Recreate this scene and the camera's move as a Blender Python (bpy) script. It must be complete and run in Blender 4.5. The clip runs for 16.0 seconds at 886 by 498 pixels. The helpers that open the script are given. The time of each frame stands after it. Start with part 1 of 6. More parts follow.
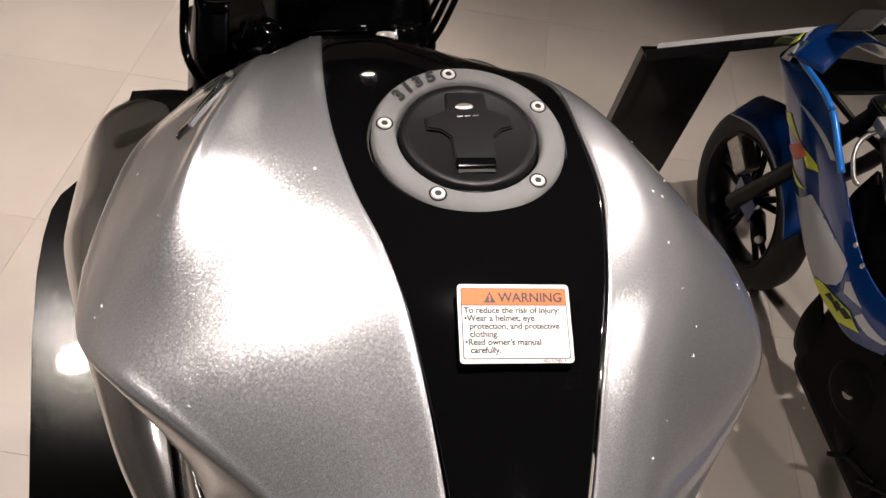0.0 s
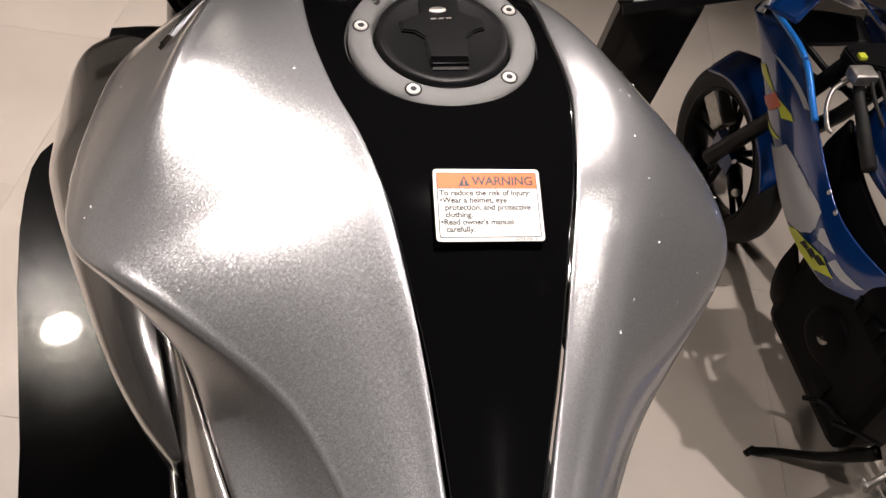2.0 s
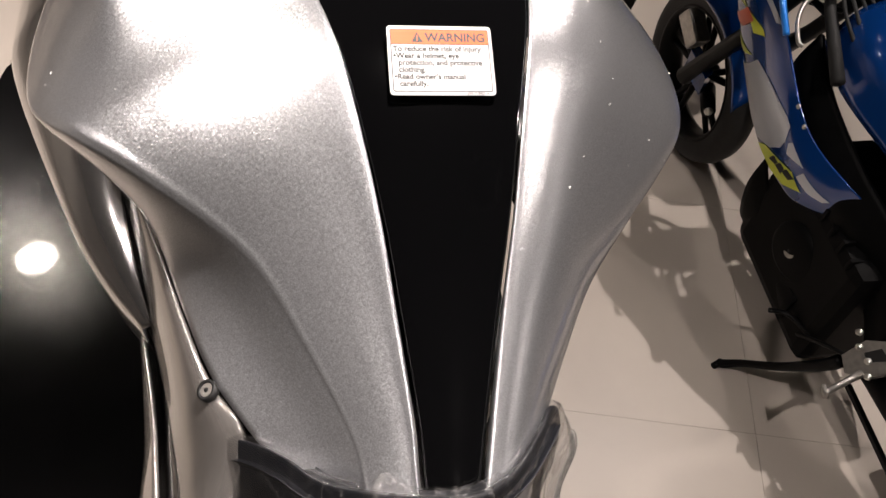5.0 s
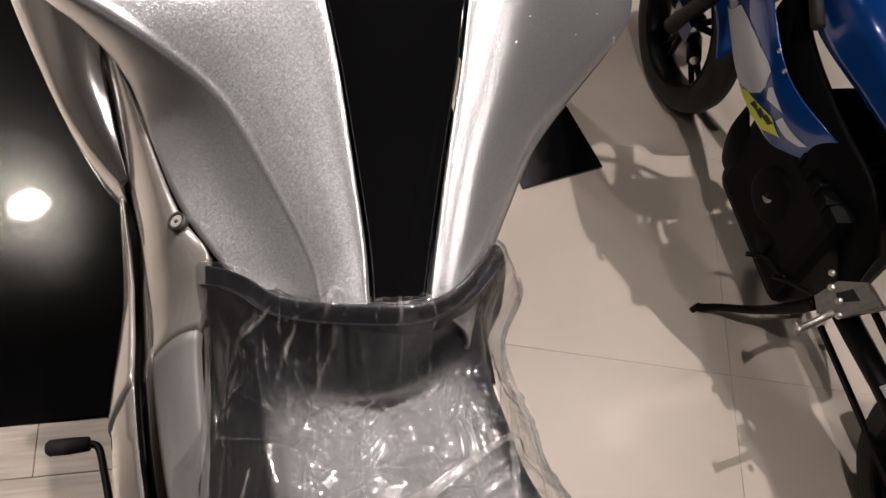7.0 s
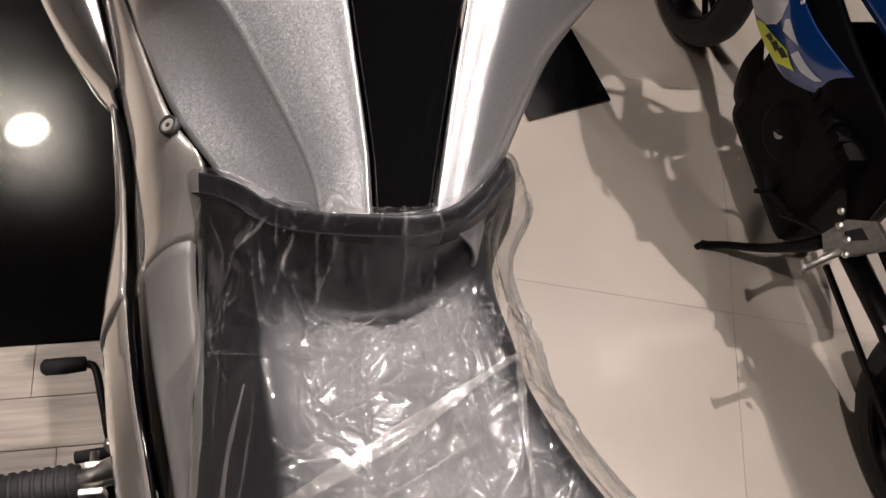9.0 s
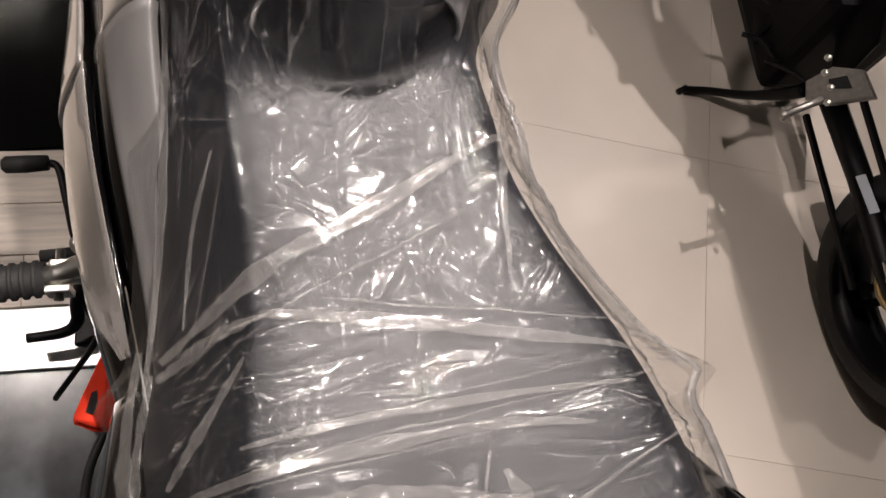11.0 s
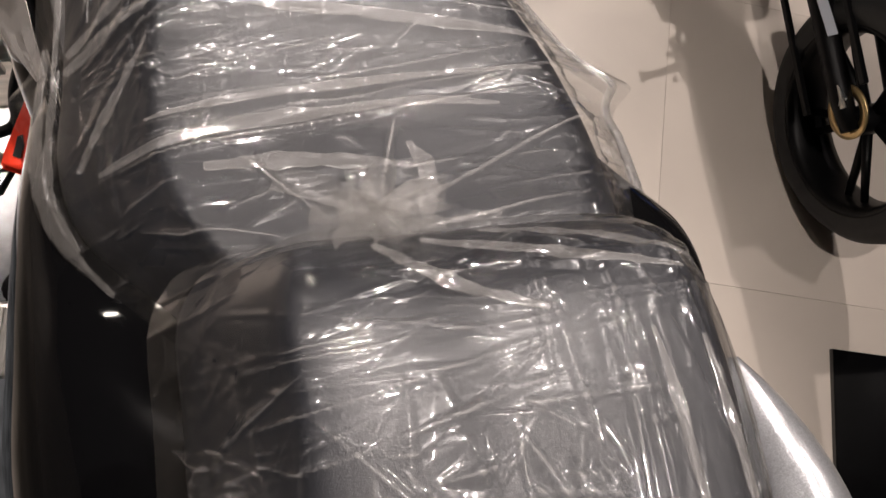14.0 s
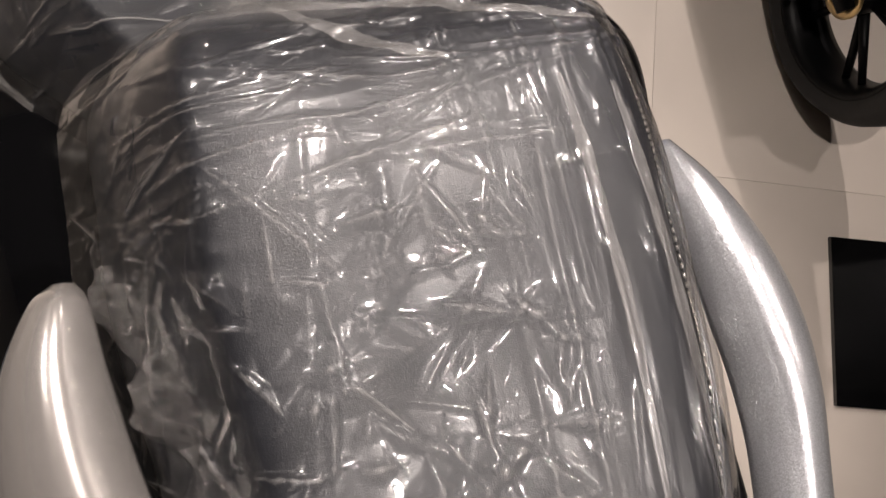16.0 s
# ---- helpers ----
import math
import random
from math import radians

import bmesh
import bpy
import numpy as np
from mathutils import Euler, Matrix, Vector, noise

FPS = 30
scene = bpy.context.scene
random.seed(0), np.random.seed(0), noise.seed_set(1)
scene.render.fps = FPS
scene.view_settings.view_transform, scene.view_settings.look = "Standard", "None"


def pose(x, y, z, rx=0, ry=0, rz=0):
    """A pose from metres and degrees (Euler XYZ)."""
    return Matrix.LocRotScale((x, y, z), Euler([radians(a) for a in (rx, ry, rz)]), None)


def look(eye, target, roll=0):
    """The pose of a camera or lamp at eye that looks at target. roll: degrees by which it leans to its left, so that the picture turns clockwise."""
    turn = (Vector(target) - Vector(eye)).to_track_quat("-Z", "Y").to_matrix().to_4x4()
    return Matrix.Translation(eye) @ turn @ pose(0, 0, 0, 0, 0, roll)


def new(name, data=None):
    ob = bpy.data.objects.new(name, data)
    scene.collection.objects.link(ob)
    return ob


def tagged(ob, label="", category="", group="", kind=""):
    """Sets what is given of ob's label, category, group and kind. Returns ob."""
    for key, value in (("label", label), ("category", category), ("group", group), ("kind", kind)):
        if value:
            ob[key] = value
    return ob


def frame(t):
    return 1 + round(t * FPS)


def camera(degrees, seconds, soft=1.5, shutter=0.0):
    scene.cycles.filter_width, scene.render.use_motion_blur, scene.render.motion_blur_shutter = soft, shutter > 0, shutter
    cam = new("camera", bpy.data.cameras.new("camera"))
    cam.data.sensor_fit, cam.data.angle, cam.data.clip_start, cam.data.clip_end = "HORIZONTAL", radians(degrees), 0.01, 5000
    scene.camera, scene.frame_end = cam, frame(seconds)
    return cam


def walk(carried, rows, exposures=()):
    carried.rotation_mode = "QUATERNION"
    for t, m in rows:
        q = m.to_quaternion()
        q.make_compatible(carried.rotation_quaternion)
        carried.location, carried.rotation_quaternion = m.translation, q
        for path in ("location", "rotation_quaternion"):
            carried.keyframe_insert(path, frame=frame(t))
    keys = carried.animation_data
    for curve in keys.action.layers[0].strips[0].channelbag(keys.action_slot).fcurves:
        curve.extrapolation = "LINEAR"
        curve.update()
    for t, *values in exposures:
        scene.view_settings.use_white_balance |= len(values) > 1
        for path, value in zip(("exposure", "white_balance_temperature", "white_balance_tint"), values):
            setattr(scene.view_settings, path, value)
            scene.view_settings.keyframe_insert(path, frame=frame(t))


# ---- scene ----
cam = camera(54.4, 16.0)
PATH = [
    (0, (-0.094, -0.283, 2.214), (0.18, 1.042, 0.74), 7.6),
    (0.5, (-0.094, -0.3, 2.21), (0.189, 1.015, 0.729), 7.6),
    (1, (-0.095, -0.319, 2.207), (0.199, 0.982, 0.717), 7.9),
    (1.5, (-0.094, -0.329, 2.203), (0.206, 0.96, 0.704), 8.0),
    (2, (-0.095, -0.335, 2.199), (0.216, 0.939, 0.689), 8.1),
    (2.5, (-0.098, -0.337, 2.192), (0.223, 0.919, 0.669), 8.5),
    (3, (-0.093, -0.329, 2.189), (0.249, 0.903, 0.651), 9.1),
    (3.2, (-0.091, -0.321, 2.186), (0.248, 0.899, 0.638), 9.3),
    (5.5, (-0.083, -0.409, 2.184), (0.272, 0.726, 0.575), 10.5),
    (6, (-0.078, -0.432, 2.181), (0.278, 0.687, 0.562), 11.0),
    (6.5, (-0.075, -0.454, 2.181), (0.28, 0.652, 0.553), 11.4),
    (7, (-0.072, -0.474, 2.178), (0.287, 0.613, 0.538), 12.0),
    (7.5, (-0.072, -0.479, 2.176), (0.283, 0.596, 0.527), 12.2),
    (8, (-0.069, -0.47, 2.165), (0.281, 0.58, 0.5), 12.5),
    (10.5, (-0.073, -0.484, 2.119), (0.3, 0.251, 0.297), 22.3),
    (11, (-0.071, -0.499, 2.107), (0.321, 0.144, 0.254), 27.0),
    (11.5, (-0.071, -0.511, 2.104), (0.331, 0.078, 0.235), 30.3),
    (12, (-0.066, -0.528, 2.1), (0.351, 0.011, 0.22), 33.6),
    (12.5, (-0.06, -0.545, 2.094), (0.368, -0.055, 0.203), 36.8),
    (13, (-0.056, -0.563, 2.097), (0.38, -0.116, 0.197), 39.4),
    (13.5, (-0.051, -0.577, 2.096), (0.388, -0.203, 0.181), 44.0),
    (14, (-0.046, -0.591, 2.095), (0.392, -0.26, 0.172), 47.0),
    (14.5, (-0.039, -0.603, 2.093), (0.397, -0.305, 0.164), 49.5),
    (15, (-0.03, -0.616, 2.09), (0.401, -0.355, 0.155), 52.2),
    (15.5, (-0.022, -0.636, 2.089), (0.396, -0.415, 0.145), 54.6),
    (16, (-0.013, -0.657, 2.085), (0.385, -0.488, 0.132), 58.2),
]
walk(cam, [(t, look(eye, target, roll)) for t, eye, target, roll in PATH], [(0, 0.0), (5.5, 0.02), (8, 0.14), (13, 0.12), (16, 0.08)])

# ---------- world, lights ----------
world = bpy.data.worlds.new("showroom_air")
scene.world = world
world.use_nodes = True
world.node_tree.nodes["Background"].inputs[0].default_value = (0.9, 0.82, 0.74, 1)
world.node_tree.nodes["Background"].inputs[1].default_value = 0.022
HP = 0.85  # height of the display platform


# ---------- materials ----------
def mat(name, color, rough=0.5, metal=0.0, var=0.0, scale=20.0, bump=0.0, bscale=200.0, coat=0.0, rvar=0.0, spec=0.5, coords="Object", stretch=(1, 1, 1)):
    m = bpy.data.materials.new(name)
    m.use_nodes = True
    nt = m.node_tree
    b = nt.nodes["Principled BSDF"]
    b.inputs["Base Color"].default_value = (*color, 1)
    b.inputs["Roughness"].default_value = rough
    b.inputs["Metallic"].default_value = metal
    b.inputs["Coat Weight"].default_value = coat
    b.inputs["Coat Roughness"].default_value = 0.04
    b.inputs["Specular IOR Level"].default_value = spec
    if var or bump or rvar:
        tc = nt.nodes.new("ShaderNodeTexCoord")
        mp = nt.nodes.new("ShaderNodeMapping")
        mp.inputs["Scale"].default_value = stretch
        nt.links.new(tc.outputs[coords], mp.inputs[0])
    if var or rvar:
        n = nt.nodes.new("ShaderNodeTexNoise")
        n.inputs["Scale"].default_value = scale
        n.inputs["Detail"].default_value = 6
        nt.links.new(mp.outputs[0], n.inputs["Vector"])
    if var:
        r = nt.nodes.new("ShaderNodeValToRGB")
        r.color_ramp.elements[0].position, r.color_ramp.elements[1].position = 0.3, 0.7
        r.color_ramp.elements[0].color = (*[c * (1 - var) for c in color], 1)
        r.color_ramp.elements[1].color = (*[min(1, c * (1 + var)) for c in color], 1)
        nt.links.new(n.outputs["Fac"], r.inputs[0])
        nt.links.new(r.outputs[0], b.inputs["Base Color"])
    if rvar:
        q = nt.nodes.new("ShaderNodeMapRange")
        q.inputs[3].default_value, q.inputs[4].default_value = rough * (1 - rvar), min(1, rough * (1 + rvar))
        nt.links.new(n.outputs["Fac"], q.inputs[0])
        nt.links.new(q.outputs[0], b.inputs["Roughness"])
    if bump:
        n2 = nt.nodes.new("ShaderNodeTexNoise")
        n2.inputs["Scale"].default_value = bscale
        n2.inputs["Detail"].default_value = 3
        nt.links.new(mp.outputs[0], n2.inputs["Vector"])
        bp = nt.nodes.new("ShaderNodeBump")
        bp.inputs["Strength"].default_value = bump
        bp.inputs["Distance"].default_value = 0.002
        nt.links.new(n2.outputs["Fac"], bp.inputs["Height"])
        nt.links.new(bp.outputs[0], b.inputs["Normal"])
    return m


def node_paint(name, color, flake=2500.0):
    """Metallic paint: flakes that catch the light one by one under a clear coat."""
    m = mat(name, color, 0.29, 0.85, coat=1.0)
    m.node_tree.nodes["Principled BSDF"].inputs["Coat IOR"].default_value = 1.7
    nt = m.node_tree
    b = nt.nodes["Principled BSDF"]
    tc = nt.nodes.new("ShaderNodeTexCoord")
    v = nt.nodes.new("ShaderNodeTexVoronoi")
    v.inputs["Scale"].default_value = flake
    nt.links.new(tc.outputs["Object"], v.inputs["Vector"])
    sep = nt.nodes.new("ShaderNodeSeparateColor")
    nt.links.new(v.outputs["Color"], sep.inputs[0])
    r = nt.nodes.new("ShaderNodeMapRange")
    r.inputs[3].default_value, r.inputs[4].default_value = 0.8, 1.15
    nt.links.new(sep.outputs[0], r.inputs[0])
    mx = nt.nodes.new("ShaderNodeVectorMath")
    mx.operation = "SCALE"
    mx.inputs[0].default_value = color
    nt.links.new(r.outputs[0], mx.inputs["Scale"])
    nt.links.new(mx.outputs[0], b.inputs["Base Color"])
    # each flake tips its own way
    sub = nt.nodes.new("ShaderNodeVectorMath")
    sub.operation = "SUBTRACT"
    sub.inputs[1].default_value = (0.5, 0.5, 0.5)
    nt.links.new(v.outputs["Color"], sub.inputs[0])
    sc = nt.nodes.new("ShaderNodeVectorMath")
    sc.operation = "SCALE"
    sc.inputs["Scale"].default_value = 0.2
    nt.links.new(sub.outputs[0], sc.inputs[0])
    geo = nt.nodes.new("ShaderNodeNewGeometry")
    add = nt.nodes.new("ShaderNodeVectorMath")
    nt.links.new(geo.outputs["Normal"], add.inputs[0])
    nt.links.new(sc.outputs[0], add.inputs[1])
    nrm = nt.nodes.new("ShaderNodeVectorMath")
    nrm.operation = "NORMALIZE"
    nt.links.new(add.outputs[0], nrm.inputs[0])
    nt.links.new(nrm.outputs[0], b.inputs["Normal"])
    return m


SILVER = node_paint("silver_paint", (0.57, 0.58, 0.60))
# side covers, and the left grab rail, where the darker tone stands for shade
SILVER_SMOOTH = mat("silver_side_and_shaded_rail", (0.34, 0.32, 0.30), 0.24, 0.7, coat=1.0, rvar=0.2, scale=4)
GREY_GLOSS = mat("grey_gloss_paint", (0.40, 0.39, 0.38), 0.18, 0.85, coat=1.0, var=0.08, scale=3)
BLACK_GLOSS = mat("black_gloss", (0.0016, 0.0016, 0.0018), 0.05, 0.0, coat=0.0, rvar=0.4, scale=8)
BLACK_SATIN = mat("black_satin", (0.003, 0.003, 0.0034), 0.42, 0.0, bump=0.1, bscale=900, rvar=0.2, spec=0.16)
BLACK_RUBBER = mat("black_rubber", (0.009, 0.009, 0.009), 0.7, 0.0, var=0.3, scale=40, bump=0.2, bscale=400)
BLACK_LEATHER = mat("black_seat_leather", (0.0052, 0.0060, 0.0085), 0.46, 0.0, var=0.2, scale=30, bump=0.14, bscale=1500, spec=0.45)
RING_METAL = mat("cast_silver_ring", (0.19, 0.19, 0.19), 0.5, 0.6, bump=0.7, bscale=1500, var=0.06, scale=60)
SCREW = mat("pale_screw_steel", (0.55, 0.53, 0.50), 0.42, 0.35, rvar=0.3, scale=80)
STEEL = mat("bright_steel", (0.72, 0.70, 0.66), 0.34, 1.0, rvar=0.4, scale=60)
CHROME = mat("chrome", (0.75, 0.75, 0.76), 0.12, 1.0)
CAST = mat("cast_aluminium", (0.42, 0.40, 0.37), 0.4, 0.9, var=0.15, scale=60, bump=0.2, bscale=800)
ENGINE_BLACK = mat("black_engine_paint", (0.002, 0.002, 0.0022), 0.55, 0.0, var=0.3, scale=30, bump=0.15, bscale=300, spec=0.08)
RED = mat("red_plastic", (0.72, 0.045, 0.02), 0.35, 0.0, var=0.1, scale=30)
WHITE = mat("white_label", (0.48, 0.48, 0.47), 0.5, spec=0.25)
ORANGE = mat("orange_label", (0.60, 0.10, 0.015), 0.5, spec=0.25)
INK = mat("black_ink", (0.012, 0.012, 0.012), 0.5, spec=0.3)
BLUE = mat("blue_paint", (0.002, 0.036, 0.18), 0.2, 0.2, coat=1.0, var=0.08, scale=5)
BLUE_SHADED = mat("shaded_blue_paint", (0.003, 0.012, 0.045), 0.25, 0.2, coat=0.8, var=0.1, scale=5)
BLUE_BRIGHT = mat("bright_blue_edge", (0.02, 0.22, 0.75), 0.3, 0.2, coat=0.5)
YELLOW = mat("lime_yellow_decal", (0.62, 0.68, 0.05), 0.35)
PALE = mat("pale_silver_decal", (0.5, 0.52, 0.56), 0.32, 0.3)
ORANGE_RED = mat("red_orange_decal", (0.62, 0.10, 0.04), 0.35)
FLOOR = mat("beige_floor_tile", (0.58, 0.515, 0.45), 0.42, 0.0, var=0.10, scale=1.6, bump=0.04, bscale=60, rvar=0.25)
GROUT = mat("grey_grout", (0.55, 0.488, 0.425), 0.8, var=0.2, scale=30)
CEIL = mat("dark_ceiling_paint", (0.008, 0.008, 0.009), 0.8, var=0.2, scale=2)
WALL = mat("showroom_wall_paint", (0.52, 0.48, 0.43), 0.7, var=0.1, scale=1.5)
PLAT_BLACK = mat("black_gloss_board", (0.002, 0.002, 0.0022), 0.12, 0.0, coat=0.6, rvar=0.35, scale=3, bump=0.12, bscale=260)
WOOD = mat("washed_wood", (0.60, 0.53, 0.46), 0.5, 0.0, var=0.22, scale=14, bump=0.15, bscale=60, stretch=(0.6, 8, 8))
ASPHALT = mat("glossy_dark_print", (0.05, 0.055, 0.06), 0.22, 0.0, var=0.6, scale=18, bump=0.05, bscale=90)
STEEL_SHEET = mat("steel_sheet", (0.72, 0.72, 0.72), 0.42, 0.9, var=0.15, scale=8, rvar=0.3)
STAND_BLACK = mat("black_stand_panel", (0.003, 0.003, 0.0033), 0.16, 0.0, coat=0.3, rvar=0.4, scale=4)


def film_material(name="clear_plastic_film", milk_base=0.006, milk_most=0.30):
    """Thin clear film: mostly see-through, glossy, with flat facets and sharp fine creases."""
    m = bpy.data.materials.new(name)
    m.use_nodes = True
    nt = m.node_tree
    nt.nodes.clear()
    N, L = nt.nodes.new, nt.links.new
    out = N("ShaderNodeOutputMaterial")
    tr = N("ShaderNodeBsdfTransparent")
    tr.inputs[0].default_value = (0.97, 0.97, 0.97, 1)
    sharp, broad = N("ShaderNodeBsdfGlossy"), N("ShaderNodeBsdfGlossy")
    sharp.inputs["Roughness"].default_value = 0.06
    broad.inputs["Roughness"].default_value = 0.33
    gl = N("ShaderNodeMixShader")
    gl.inputs[0].default_value = 0.16
    L(sharp.outputs[0], gl.inputs[1])
    L(broad.outputs[0], gl.inputs[2])
    df = N("ShaderNodeBsdfTranslucent")
    df.inputs[0].default_value = (0.85, 0.82, 0.78, 1)
    d2 = N("ShaderNodeBsdfDiffuse")
    d2.inputs[0].default_value = (0.85, 0.82, 0.78, 1)
    milk = N("ShaderNodeMixShader")
    L(df.outputs[0], milk.inputs[1])
    L(d2.outputs[0], milk.inputs[2])
    a = N("ShaderNodeMixShader")
    # creases turn the film milky
    gm = N("ShaderNodeNewGeometry")
    wh = N("ShaderNodeMapRange")
    wh.inputs[1].default_value, wh.inputs[2].default_value, wh.inputs[3].default_value, wh.inputs[4].default_value = 0.515, 0.60, milk_base, milk_most
    L(gm.outputs["Pointiness"], wh.inputs[0])
    c = N("ShaderNodeMixShader")
    L(tr.outputs[0], a.inputs[1])
    L(milk.outputs[0], a.inputs[2])
    fr = N("ShaderNodeLayerWeight")
    fr.inputs[0].default_value = 0.5
    pw = N("ShaderNodeMath")
    pw.operation = "POWER"
    pw.inputs[1].default_value = 3.0
    L(fr.outputs["Facing"], pw.inputs[0])
    k = N("ShaderNodeMath")
    k.operation = "MULTIPLY_ADD"
    k.inputs[1].default_value, k.inputs[2].default_value = 0.75, 0.078
    L(pw.outputs[0], k.inputs[0])
    L(k.outputs[0], c.inputs[0])
    L(a.outputs[0], c.inputs[1])
    L(gl.outputs[0], c.inputs[2])
    tc = N("ShaderNodeTexCoord")
    wn = N("ShaderNodeTexNoise")
    wn.inputs["Scale"].default_value = 14
    L(tc.outputs["Object"], wn.inputs["Vector"])
    warp = N("ShaderNodeVectorMath")
    warp.operation = "MULTIPLY_ADD"
    warp.inputs[1].default_value = (0.012, 0.012, 0.012)
    L(wn.outputs["Color"], warp.inputs[0])
    L(tc.outputs["Object"], warp.inputs[2])
    # sharp creases: thin ridges where cells meet, kept only in patches
    prev, white = None, wh
    for scale, stretch, strength in ((42, (1, 0.6, 1), 0.12), (210, (1, 0.8, 1), 0.15)):
        mp = N("ShaderNodeMapping")
        mp.inputs["Scale"].default_value = stretch
        L(warp.outputs[0], mp.inputs[0])
        v = N("ShaderNodeTexVoronoi")
        v.feature = "DISTANCE_TO_EDGE"
        v.inputs["Scale"].default_value = scale
        L(mp.outputs[0], v.inputs["Vector"])
        rg = N("ShaderNodeMapRange")
        rg.inputs[1].default_value, rg.inputs[2].default_value, rg.inputs[3].default_value, rg.inputs[4].default_value = 0.0, 0.07, 1.0, 0.0
        L(v.outputs["Distance"], rg.inputs[0])
        pn = N("ShaderNodeTexNoise")
        pn.inputs["Scale"].default_value = scale * 0.6
        L(tc.outputs["Object"], pn.inputs["Vector"])
        pr = N("ShaderNodeMapRange")
        pr.inputs[1].default_value, pr.inputs[2].default_value = 0.48, 0.66
        L(pn.outputs["Fac"], pr.inputs[0])
        mu = N("ShaderNodeMath")
        mu.operation = "MULTIPLY"
        L(rg.outputs[0], mu.inputs[0])
        L(pr.outputs[0], mu.inputs[1])
        bp = N("ShaderNodeBump")
        bp.inputs["Strength"].default_value = strength
        bp.inputs["Distance"].default_value = 0.10 / scale
        L(mu.outputs[0], bp.inputs["Height"])
        if prev:
            L(prev.outputs[0], bp.inputs["Normal"])
        prev = bp
        line = N("ShaderNodeMath")
        line.operation = "MULTIPLY_ADD"
        line.inputs[1].default_value = 0.015
        L(mu.outputs[0], line.inputs[0])
        L(white.outputs[0], line.inputs[2])
        white = line
    L(white.outputs[0], a.inputs[0])
    # flat facets: small ones all over, long ones across the rear of the first seat and down the side of the second
    sep = N("ShaderNodeSeparateXYZ")
    L(tc.outputs["Object"], sep.inputs[0])

    def ramp(axis, lo, hi, a0, a1):
        q = N("ShaderNodeMapRange")
        q.inputs[1].default_value, q.inputs[2].default_value, q.inputs[3].default_value, q.inputs[4].default_value = lo, hi, a0, a1
        L(sep.outputs[axis], q.inputs[0])
        return q

    def times(p, q):
        w = N("ShaderNodeMath")
        w.operation = "MULTIPLY"
        L(p.outputs[0], w.inputs[0])
        L(q.outputs[0], w.inputs[1])
        return w

    across = times(ramp(1, -0.40, -0.375, 1.0, 0.12), ramp(1, -0.59, -0.56, 0.0, 1.0))
    down = times(ramp(0, 0.05, 0.085, 0.0, 1.0), ramp(1, -0.60, -0.56, 1.0, 0.0))
    for size, tip, turn, mask in (((38, 20, 38), 0.10, 0.5, None), ((13, 85, 60), 0.42, 0.09, across), ((100, 9, 60), 0.42, 0.05, down)):
        mp = N("ShaderNodeMapping")
        mp.vector_type = "TEXTURE"
        mp.inputs["Rotation"].default_value = (0, 0, turn)
        mp.inputs["Scale"].default_value = tuple(1 / v for v in size)
        L(warp.outputs[0], mp.inputs[0])
        v = N("ShaderNodeTexVoronoi")
        v.inputs["Scale"].default_value = 1
        L(mp.outputs[0], v.inputs["Vector"])
        sb = N("ShaderNodeVectorMath")
        sb.operation = "SUBTRACT"
        sb.inputs[1].default_value = (0.5, 0.5, 0.5)
        L(v.outputs["Color"], sb.inputs[0])
        sc = N("ShaderNodeVectorMath")
        sc.operation = "SCALE"
        sc.inputs["Scale"].default_value = tip
        if mask:
            mk = N("ShaderNodeMath")
            mk.operation = "MULTIPLY"
            mk.inputs[1].default_value = tip
            L(mask.outputs[0], mk.inputs[0])
            L(mk.outputs[0], sc.inputs["Scale"])
        L(sb.outputs[0], sc.inputs[0])
        ma = N("ShaderNodeVectorMath")
        L(sc.outputs[0], ma.inputs[0])
        L(prev.outputs[0], ma.inputs[1])
        prev = ma
    nrm = N("ShaderNodeVectorMath")
    nrm.operation = "NORMALIZE"
    L(prev.outputs[0], nrm.inputs[0])
    L(nrm.outputs[0], sharp.inputs["Normal"])
    L(nrm.outputs[0], broad.inputs["Normal"])
    L(c.outputs[0], out.inputs[0])
    return m


FILM = film_material()
FILM_FOLDED = film_material("gathered_plastic_film", 0.095, 0.17)


# ---------- builders ----------
def part(name, bm, material, parent=None, label="", smooth=True):
    """Links a bmesh as one mesh object; under a parent it keeps the world place in which it was built."""
    me = bpy.data.meshes.new(name)
    bm.normal_update()
    bm.to_mesh(me)
    bm.free()
    me.materials.append(material)
    if smooth:
        me.shade_smooth()
    ob = new(name, me)
    if parent is not None:
        ob.parent = parent
        off = Vector((0, 0, 0))
        p = parent
        while p is not None:
            off += p.location
            p = p.parent
        ob.location = -off
    if label:
        ob["label"] = label
    return ob


def thing(name, at, label, category, group="", kind=""):
    ob = new(name)
    ob.location = at
    return tagged(ob, label, category, group, kind)


def cr(points, n):
    """n points along a Catmull-Rom line through the given ones."""
    p = [Vector(q) for q in points]
    p = [2 * p[0] - p[1]] + p + [2 * p[-1] - p[-2]]
    out = []
    m = len(points) - 1
    for i in range(n):
        s = i / (n - 1) * m
        k = min(int(s), m - 1)
        t = s - k
        a, b, c, d = p[k:k + 4]
        out.append(0.5 * (2 * b + (c - a) * t + (2 * a - 5 * b + 4 * c - d) * t * t + (3 * b - a - 3 * c + d) * t ** 3))
    return out


def surface(rows, nu, nv):
    """A smooth grid through rows of control points."""
    wide = [cr(r, nu) for r in rows]
    cols = [cr([w[i] for w in wide], nv) for i in range(nu)]
    return [[cols[i][j] for i in range(nu)] for j in range(nv)]


